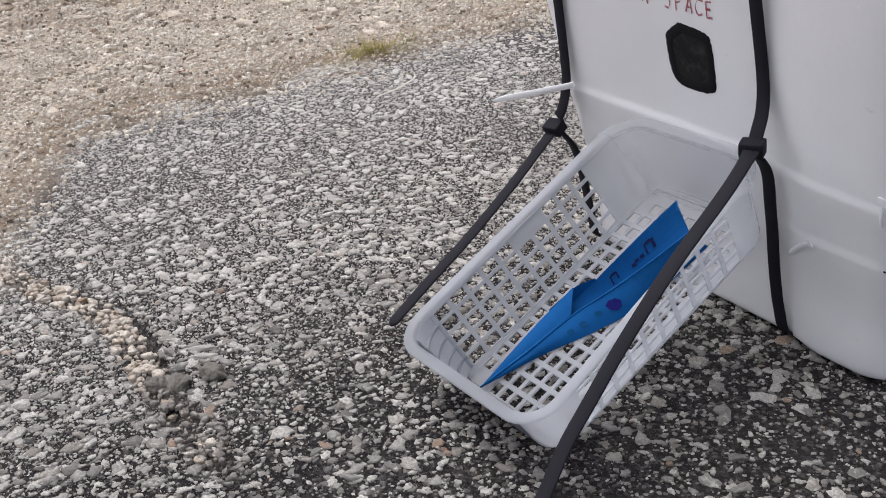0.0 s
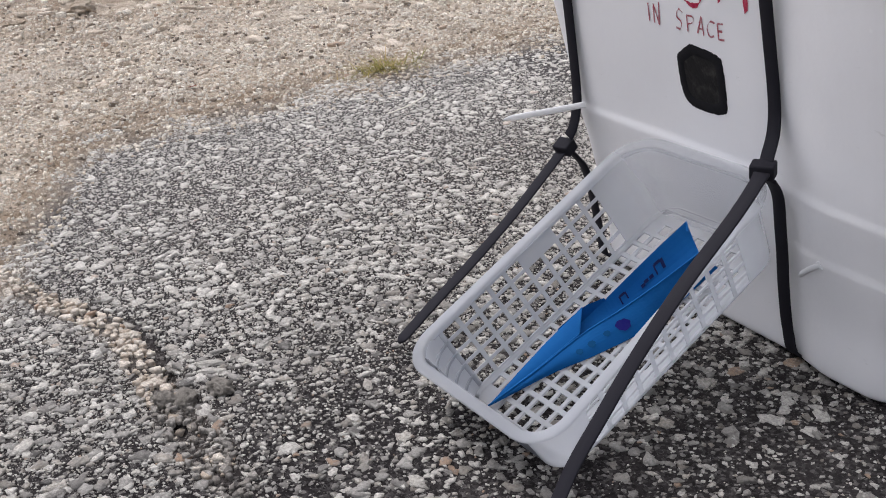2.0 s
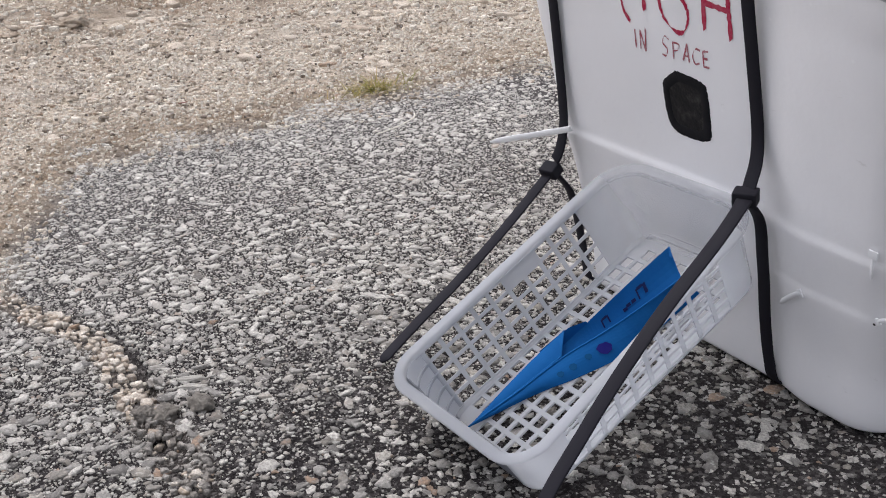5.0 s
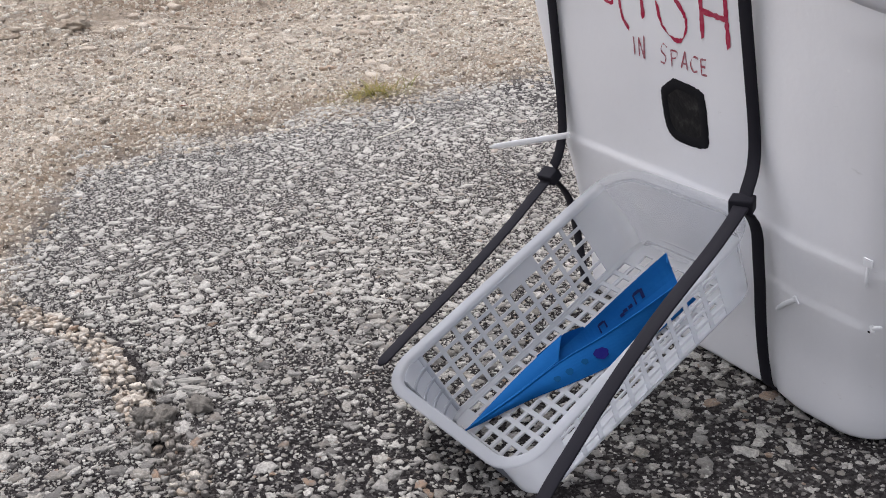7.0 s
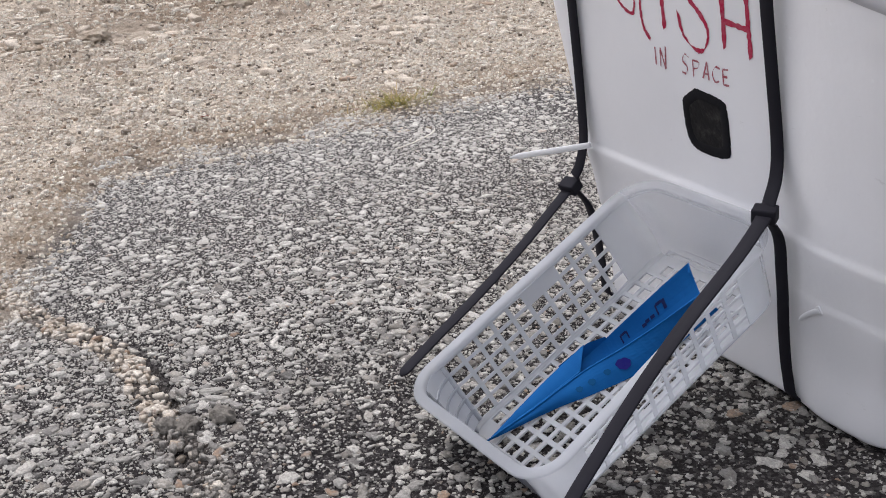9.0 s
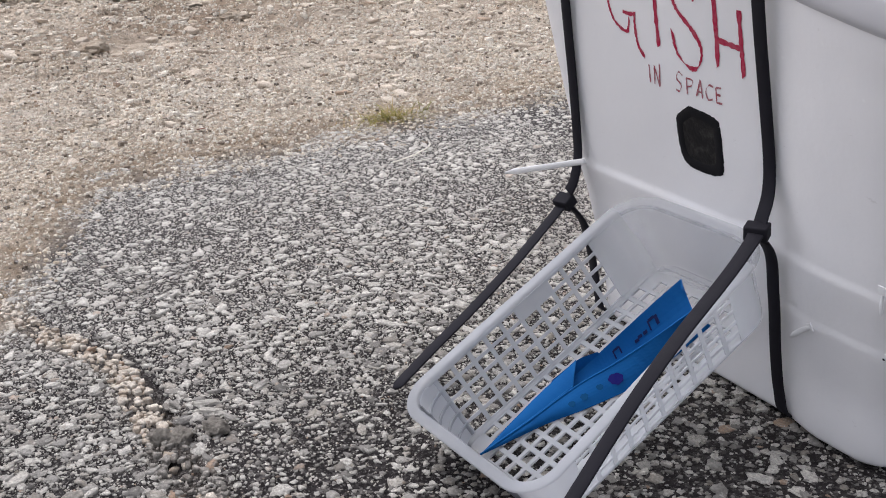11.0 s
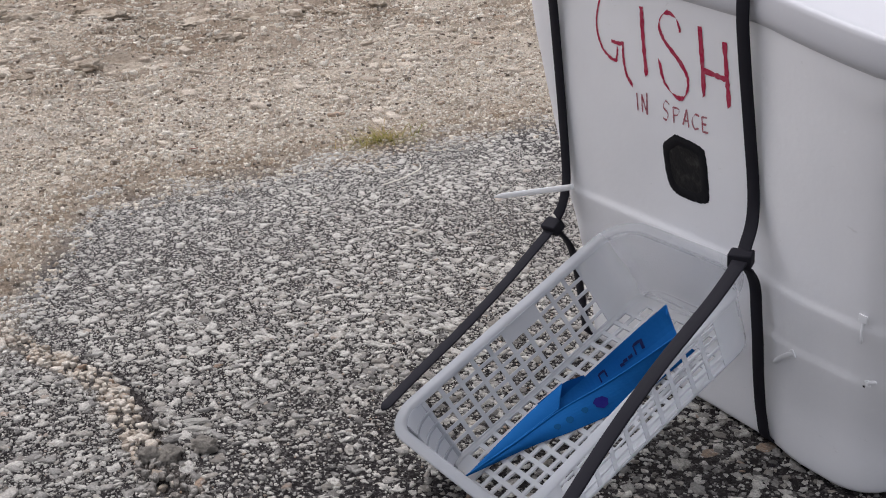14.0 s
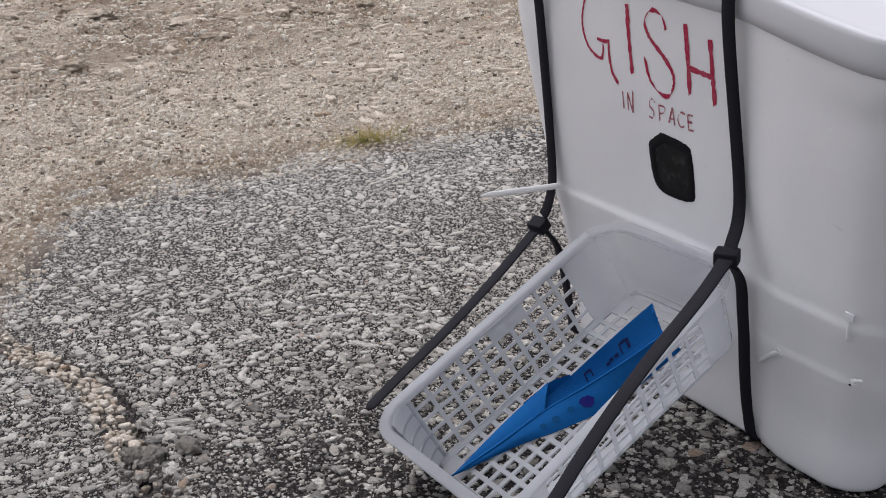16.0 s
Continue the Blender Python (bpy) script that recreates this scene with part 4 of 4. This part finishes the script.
    for ins, z in ((0.0108, -0.0065), (0.0106, -0.0018), (0.0100, -0.0006), (0.0080, 0.0), (0.0014, -0.0001), (0.0004, -0.0007), (0.0002, -0.0020), (0.0008, -0.0030), (0.0026, -0.0033), (0.0065, -0.0029), (0.0084, -0.0036), (0.0090, -0.0070)):
        rings.append([bm.verts.new(q) for q in oblong(ins, ins, ins, 0.034 - ins, 0.058 - ins, 0.040 - ins, z, 12)])
    for a, b in zip(rings, rings[1:] + rings[:1]):
        for j in range(len(a)):
            bm.faces.new((a[j], a[(j + 1) % len(a)], b[(j + 1) % len(a)], b[j]))
    part("rim", squeezed(bm), MAT_BASKET, basket, "smooth rolled rim")


build_basket()


# ---- the paper plane in the basket ----
def leaf(edge_a, edge_b, thick=0.0007, n=5, sag=0.0):
    """A leaf of folded paper between two edges with as many points each; sag bends it across."""
    pa, pb = glide(edge_a, n), glide(edge_b, n)
    bm = bmesh.new()
    m = 8
    rows = []
    for i, (a, b) in enumerate(zip(pa, pb)):
        way = (pa[min(i + 1, len(pa) - 1)] - pa[max(i - 1, 0)]).normalized()
        nrm = way.cross(b - a)
        nrm = nrm.normalized() if nrm.length > 1e-9 else Vector((0, 0, 1))
        nrm = nrm if nrm.z > 0 else -nrm
        row = []
        for k in range(m + 1):
            v = k / m
            q = a.lerp(b, v)
            q = q + nrm * (0.0005 * noise.noise((q.x * 40, q.y * 40, q.z * 40)) + sag * math.sin(math.pi * v) * min(1.0, i / 4))
            row.append(bm.verts.new(q))
        rows.append(row)
    for r, t in zip(rows, rows[1:]):
        for k in range(m):
            bm.faces.new((r[k], r[k + 1], t[k + 1], t[k]))
    bmesh.ops.remove_doubles(bm, verts=bm.verts, dist=1e-6)
    bmesh.ops.recalc_face_normals(bm, faces=bm.faces)
    ex = bmesh.ops.extrude_face_region(bm, geom=bm.faces[:])
    bmesh.ops.translate(bm, verts=[e for e in ex["geom"] if isinstance(e, bmesh.types.BMVert)], vec=(0, 0, -thick))
    return bm


def build_plane():
    plane = empty("paper_plane", BASKET)
    tagged(plane, "bright blue folded paper dart lying in a white basket", "paper plane")
    nose = (0.0526, 0.0267, -0.0655)
    ridge = [nose, (0.0688, 0.0755, -0.0605), (0.0828, 0.1207, -0.0545), (0.1009, 0.1579, -0.0490), (0.1156, 0.1915, -0.0435), (0.1287, 0.2309, -0.0385)]
    low = [nose, (0.0786, 0.0856, -0.0672), (0.0973, 0.1166, -0.0676), (0.1178, 0.1583, -0.0676), (0.1243, 0.1944, -0.0676), (0.1281, 0.2425, -0.0676)]
    left = [(0.0690, 0.1300, -0.0580), (0.0730, 0.1480, -0.0545), (0.0800, 0.1640, -0.0475), (0.0858, 0.1894, -0.0420), (0.0905, 0.2199, -0.0380), (0.0962, 0.2528, -0.0340)]
    valley = [(0.0790, 0.1080, -0.0655), (0.0900, 0.1330, -0.0662), (0.0975, 0.1550, -0.0665), (0.1065, 0.1810, -0.0665), (0.1150, 0.2060, -0.0655), (0.1245, 0.2345, -0.0620)]
    near = part("near_wing", leaf(ridge, low, sag=0.0016), MAT_PAPER, plane, smooth=False)
    far = part("far_wing", leaf(left, valley, sag=-0.0030), MAT_PAPER, plane, smooth=False)
    part("inner_fold", leaf([(x, y, z - 0.0012) for x, y, z in ridge[1:]], valley[1:]), MAT_PAPER, plane, smooth=False)
    part("front_flap", leaf([nose, (0.0583, 0.0909, -0.0555), (0.0688, 0.1415, -0.0455)], [nose, (0.0668, 0.0761, -0.0618), (0.0796, 0.1225, -0.0560)], sag=0.0008), MAT_PAPER, plane, "lighter folded-over flap", smooth=False)
    part("flap_lining", leaf([(0.0600, 0.1150, -0.0520), (0.0691, 0.1415, -0.0462), (0.0738, 0.1510, -0.0465), (0.0784, 0.1590, -0.0470)], [(0.0640, 0.1150, -0.0662), (0.0725, 0.1400, -0.0662), (0.0780, 0.1510, -0.0662), (0.0830, 0.1590, -0.0662)], sag=-0.001), MAT_PAPER, plane, smooth=False)
    part("tail_corner", leaf([(0.0962, 0.2528, -0.0335), (0.0985, 0.2518, -0.0335)], [(0.1000, 0.2465, -0.0375), (0.1035, 0.2460, -0.0385)], n=3), MAT_PAPER, plane, smooth=False)

    for name, edge in (("ridge_fold", ridge), ("flap_fold", [nose, (0.0672, 0.0763, -0.0612), (0.0796, 0.1225, -0.0556)])):
        part(name, ribbon([(x, y, z + 0.0003) for x, y, z in edge], (0.94, -0.34, 0), 0.0013, 0.0010, 6, 0.0, 0.0003), MAT_PAPER, plane)

    # pen marks lie on the leaves: unreadable writing as bars, and coloured blots
    def on(edge_a, edge_b, u, v, lift=0.0012):
        pa, pb = glide(edge_a, 20), glide(edge_b, 20)
        k = min(len(pa) - 1, max(0, int(round(u * (len(pa) - 1)))))
        q, way = pa[k].lerp(pb[k], v), pa[min(k + 1, len(pa) - 1)] - pa[max(k - 1, 0)]
        nrm = way.cross(pb[k] - pa[k]).normalized()
        return q + (nrm if nrm.z > 0 else -nrm) * lift

    def bar_mark(u, v, du, dv):
        bm = bmesh.new()
        bm.faces.new([bm.verts.new(on(left, valley, a, b, 0.0008 - 0.0030 * math.sin(math.pi * b))) for a, b in ((u, v), (u + du, v), (u + du, v + dv), (u, v + dv))])
        part("pen_mark", bm, MAT_INK, far, "dark blue pen stroke", smooth=False)

    for u, v, du, dv in ((0.450, 0.24, 0.014, 0.26), (0.464, 0.22, 0.034, 0.07), (0.498, 0.24, 0.014, 0.22), (0.612, 0.40, 0.030, 0.08), (0.644, 0.36, 0.030, 0.08), (0.676, 0.36, 0.030, 0.08), (0.730, 0.22, 0.013, 0.24), (0.744, 0.20, 0.036, 0.07), (0.782, 0.22, 0.013, 0.22)):
        bar_mark(u, v, du, dv)

    def blot(u, v, size, mat, label):
        c = on(ridge, low, u, v, 0.0022)
        e1 = (on(ridge, low, u + 0.04, v, 0.0022) - c).normalized()
        e2 = (on(ridge, low, u, v + 0.1, 0.0022) - c).normalized()
        bm = bmesh.new()
        bm.faces.new([bm.verts.new(c + e1 * size * (1 + 0.05 * math.cos(3 * t + 1) + 0.05 * math.cos(7 * t)) * math.cos(t) + e2 * size * 0.85 * (1 + 0.05 * math.cos(3 * t + 1) + 0.05 * math.cos(7 * t)) * math.sin(t)) for t in (2 * math.pi * i / 40 for i in range(40))])
        part("ink_blot", bm, mat, near, label, smooth=False)
    blot(0.565, 0.46, 0.0062, MAT_PURPLE, "purple ink blot")
    for u, v, size in ((0.355, 0.56, 0.0030), (0.420, 0.54, 0.0034), (0.490, 0.46, 0.0030)):
        blot(u, v, size, MAT_TEAL, "faint green ink blot")


build_plane()


# ---- thin white cable ties through the tub ----
def white_tie(hub, tail, across, head, width, label):
    tie = empty("white_cable_tie", Matrix.Translation(hub))
    tagged(tie, label, "cable tie", "white ties through the tub")
    shift = Matrix.Translation(-Vector(hub))
    bm = ribbon(tail, across, width, 0.0012, 6, 0.12)
    bm.transform(shift)
    part("tail", bm, MAT_NYLON, tie)
    if head:
        tie_head(Vector((0, 0, 0)), Vector(tail[1]) - Vector(tail[0]), across, head, MAT_NYLON, tie)


white_tie((-0.230, -0.039, 0.1795), [(-0.221, -0.0485, 0.1862), (-0.2285, -0.0515, 0.1832), (-0.2766, -0.052, 0.1654), (-0.315, -0.052, 0.1512), (-0.354, -0.052, 0.1366)], (0.1, -0.2, 1), None, 0.0062, "thin white cable tie tail sticking out past a black strap")
def wall_tie(spots, across, head, width, label):
    """A white tie end that lies on the tub's front: its hub, then where the tail runs."""
    pts = [tub_face(x, z, 0.0010 + 0.0002 * k) for k, (x, z) in enumerate(spots)]
    white_tie(pts[0], pts, across, head, width, label)


wall_tie([(0.0535, 0.1120), (0.0450, 0.1060), (0.0365, 0.0990), (0.0250, 0.0880)], (0.66, 0, -0.75), (0.0075, 0.0055, 0.0012), 0.0046, "short white cable tie end on the tub wall")
wall_tie([(0.1270, 0.1780), (0.1268, 0.1720), (0.1264, 0.1640), (0.1262, 0.1560)], (1, 0, 0), (0.0080, 0.0070, 0.0012), 0.0024, "white cable tie head with a short cut end")
wall_tie([(0.1300, 0.1195), (0.1335, 0.1220), (0.1385, 0.1245)], (-0.4, 0, 0.9), (0.0055, 0.0044, 0.0012), 0.0034, "white cable tie end beside a small hole in the tub")


# ---- single stones, clods and plants ----
def stone(at, size, seed, mat, label, sink=0.30, name="stone", rough=1.0):
    bm = bmesh.new()
    bmesh.ops.create_icosphere(bm, subdivisions=4, radius=1.0)
    for v in bm.verts:
        d = v.co.normalized()
        k = 1 + rough * (0.42 * noise.noise(d * 1.6 + Vector((seed, 0, 0))) + 0.34 * noise.noise(d * 3.6 + Vector((0, seed, 0))) + 0.20 * noise.noise(d * 9 + Vector((0, 0, seed))) + 0.12 * noise.noise(d * 20 + Vector((seed, seed, 0))))
        v.co = Vector((d.x * k * size[0], d.y * k * size[1], d.z * k * size[2]))
        v.co.z = max(v.co.z, -0.45 * size[2])
    ob = part(name, bm, mat, None)
    z = ground_height(at[0], at[1])
    ob.matrix_world = Matrix.Translation((at[0], at[1], z + sink * size[2])) @ pose(0, 0, 0, 0, 0, seed * 57)
    return tagged(ob, label, "stone", "stones lying on the ground")


def clod_material():
    m = Mat("grey_clod", 0.95, spec=0.2)
    n = m.noise(90, 6, 0.7)
    m.colour(m.mix(n, (0.10, 0.092, 0.08), (0.44, 0.405, 0.355))).bump(m.noise(260, 6, 0.75), 0.006, 1.0)
    return m.m


MAT_CLOD = clod_material()


def rock_material():
    m = Mat("buff_rock", 0.9, spec=0.25)
    n = m.noise(24, 6, 0.65)
    m.colour(m.mix(m.ramp(n, (0.35, 0.0), (0.65, 1.0)), (0.30, 0.235, 0.17), (0.56, 0.485, 0.39))).bump(m.noise(55, 8, 0.75), 0.009, 1.0)
    return m.m


MAT_ROCK = rock_material()
MAT_SLIVER = chip_material("pale_sliver", (0.30, 0.285, 0.26), (0.42, 0.40, 0.36), (0.52, 0.50, 0.45), (0.45, 0.42, 0.37))
for at, size, seed in (((-0.274, -0.488), (0.0110, 0.0090, 0.0085), 1.3), ((-0.266, -0.470), (0.0150, 0.0105, 0.0105), 2.7), ((-0.257, -0.440), (0.0100, 0.0150, 0.0080), 4.9)):
    stone(at, size, seed, MAT_CLOD, "grey crumbling clod on the broken seam", name="clod", rough=0.72)
for at, turn in (((-0.306, -0.430), 62), ((-0.291, -0.434), 54)):
    flat = stone(at, (0.0130, 0.0042, 0.0030), 3.0 + turn, MAT_SLIVER, "long pale stone sliver lying on the asphalt", 0.2, rough=0.6)
    flat.matrix_world = Matrix.Translation(flat.matrix_world.translation) @ pose(0, 0, 0, 0, 0, turn)
for at, size, seed in (((-2.50, -0.07), (0.055, 0.05, 0.020), 5.1), ((-2.40, 0.11), (0.075, 0.07, 0.014), 6.2), ((-1.985, 0.285), (0.034, 0.026, 0.014), 7.7), ((-2.53, 0.09), (0.026, 0.022, 0.014), 8.4),
                       ((-2.11, 0.67), (0.018, 0.016, 0.013), 9.2), ((-2.10, 0.42), (0.065, 0.045, 0.012), 10.6), ((-2.24, 0.32), (0.09, 0.06, 0.012), 11.8), ((-2.05, 0.50), (0.028, 0.022, 0.014), 12.4)):
    stone(at, size, seed, MAT_ROCK, "buff rough stone lying on the sandy verge", 0.05)
rng_rock = random.Random(31)
spread = 0
while spread < 26:
    x, y, s = rng_rock.uniform(-2.9, -1.25), rng_rock.uniform(-0.45, 1.15), rng_rock.random() ** 2
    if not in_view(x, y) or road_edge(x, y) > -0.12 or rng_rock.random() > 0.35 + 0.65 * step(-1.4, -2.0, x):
        continue
    spread += 1
    size = (0.013 + 0.045 * s, 0.010 + 0.032 * s, 0.006 + 0.010 * s)
    stone((x, y), size, rng_rock.uniform(20, 90), MAT_ROCK, "flat buff stone half sunk in the sandy verge", 0.0)


def grass_material():
    m = Mat("grass_blade", 0.6, spec=0.3)
    isl = m.island()
    m.colour(m.ramp(isl, (0.0, (0.16, 0.17, 0.04)), (0.4, (0.30, 0.27, 0.07)), (0.65, (0.42, 0.33, 0.14)), (1.0, (0.52, 0.36, 0.20))))
    return m.translucent(0.3, (0.25, 0.24, 0.05)).m


def build_tuft():
    tuft = empty("grass_tuft", Matrix.Translation((-1.02, 0.175, ground_height(-1.02, 0.175))))
    tagged(tuft, "low tuft of yellow-green grass at the asphalt's edge", "grass")
    rng = random.Random(9)
    bm = bmesh.new()
    for _ in range(340):
        a = rng.uniform(0, 6.28)
        r = abs(rng.gauss(0, 1))
        base = Vector((0.018 * r * math.cos(a), 0.040 * r * math.sin(a), -0.003))
        lean = rng.uniform(0, 6.28)
        length, spread = rng.uniform(0.014, 0.054), rng.uniform(0.4, 2.6)
        way = Vector((math.cos(lean) * spread, math.sin(lean) * spread, 1)).normalized()
        side = Vector((-math.sin(lean), math.cos(lean), 0)) * rng.uniform(0.0006, 0.0013)
        prev = None
        for k in range(5):
            u = k / 4
            q = base + way * length * u + Vector((way.x, way.y, -0.9)) * length * 0.35 * u * u
            w = side * (1 - 0.9 * u)
            cur = (bm.verts.new(q - w), bm.verts.new(q + w))
            if prev:
                bm.faces.new((prev[0], prev[1], cur[1], cur[0]))
            prev = cur
    tagged(part("grass", bm, grass_material(), tuft), kind="stuff")


build_tuft()


def build_straw():
    m = Mat("dry_straw", 0.7)
    m.colour(m.mix(m.noise(80), (0.72, 0.68, 0.58), (0.84, 0.80, 0.71)))
    z = ground_height(-0.81, 0.1) + 0.0090
    pts = [(-0.794, 0.052, z), (-0.799, 0.082, z + 0.001), (-0.812, 0.112, z + 0.001), (-0.825, 0.134, z + 0.001), (-0.836, 0.143, z + 0.003)]
    bm = ribbon(pts, (1, 0, 0.3), 0.0026, 0.0018, 6, 0.4)
    tagged(part("straw", bm, m.m, None), "bent pale dry straw lying on the asphalt", "straw")


build_straw()


def build_leaf():
    m = Mat("rust_leaf", 0.7)
    m.colour(m.mix(m.noise(120), (0.22, 0.06, 0.03), (0.34, 0.12, 0.07)))
    bm = bmesh.new()
    z = ground_height(-1.118, -0.124) + 0.006
    ring = [bm.verts.new((-1.118 + 0.012 * math.cos(t) * (1 + 0.2 * math.cos(3 * t)), -0.124 + 0.007 * math.sin(t), z + 0.004 * math.cos(t))) for t in [i * 0.5236 for i in range(12)]]
    bm.faces.new(ring)
    ob = part("dead_leaf", bm, m.m, None)
    sol = ob.modifiers.new("thickness", "SOLIDIFY")
    sol.thickness = 0.0008
    tagged(ob, "small curled rust-red dead leaf on the gravel", "leaf")


build_leaf()
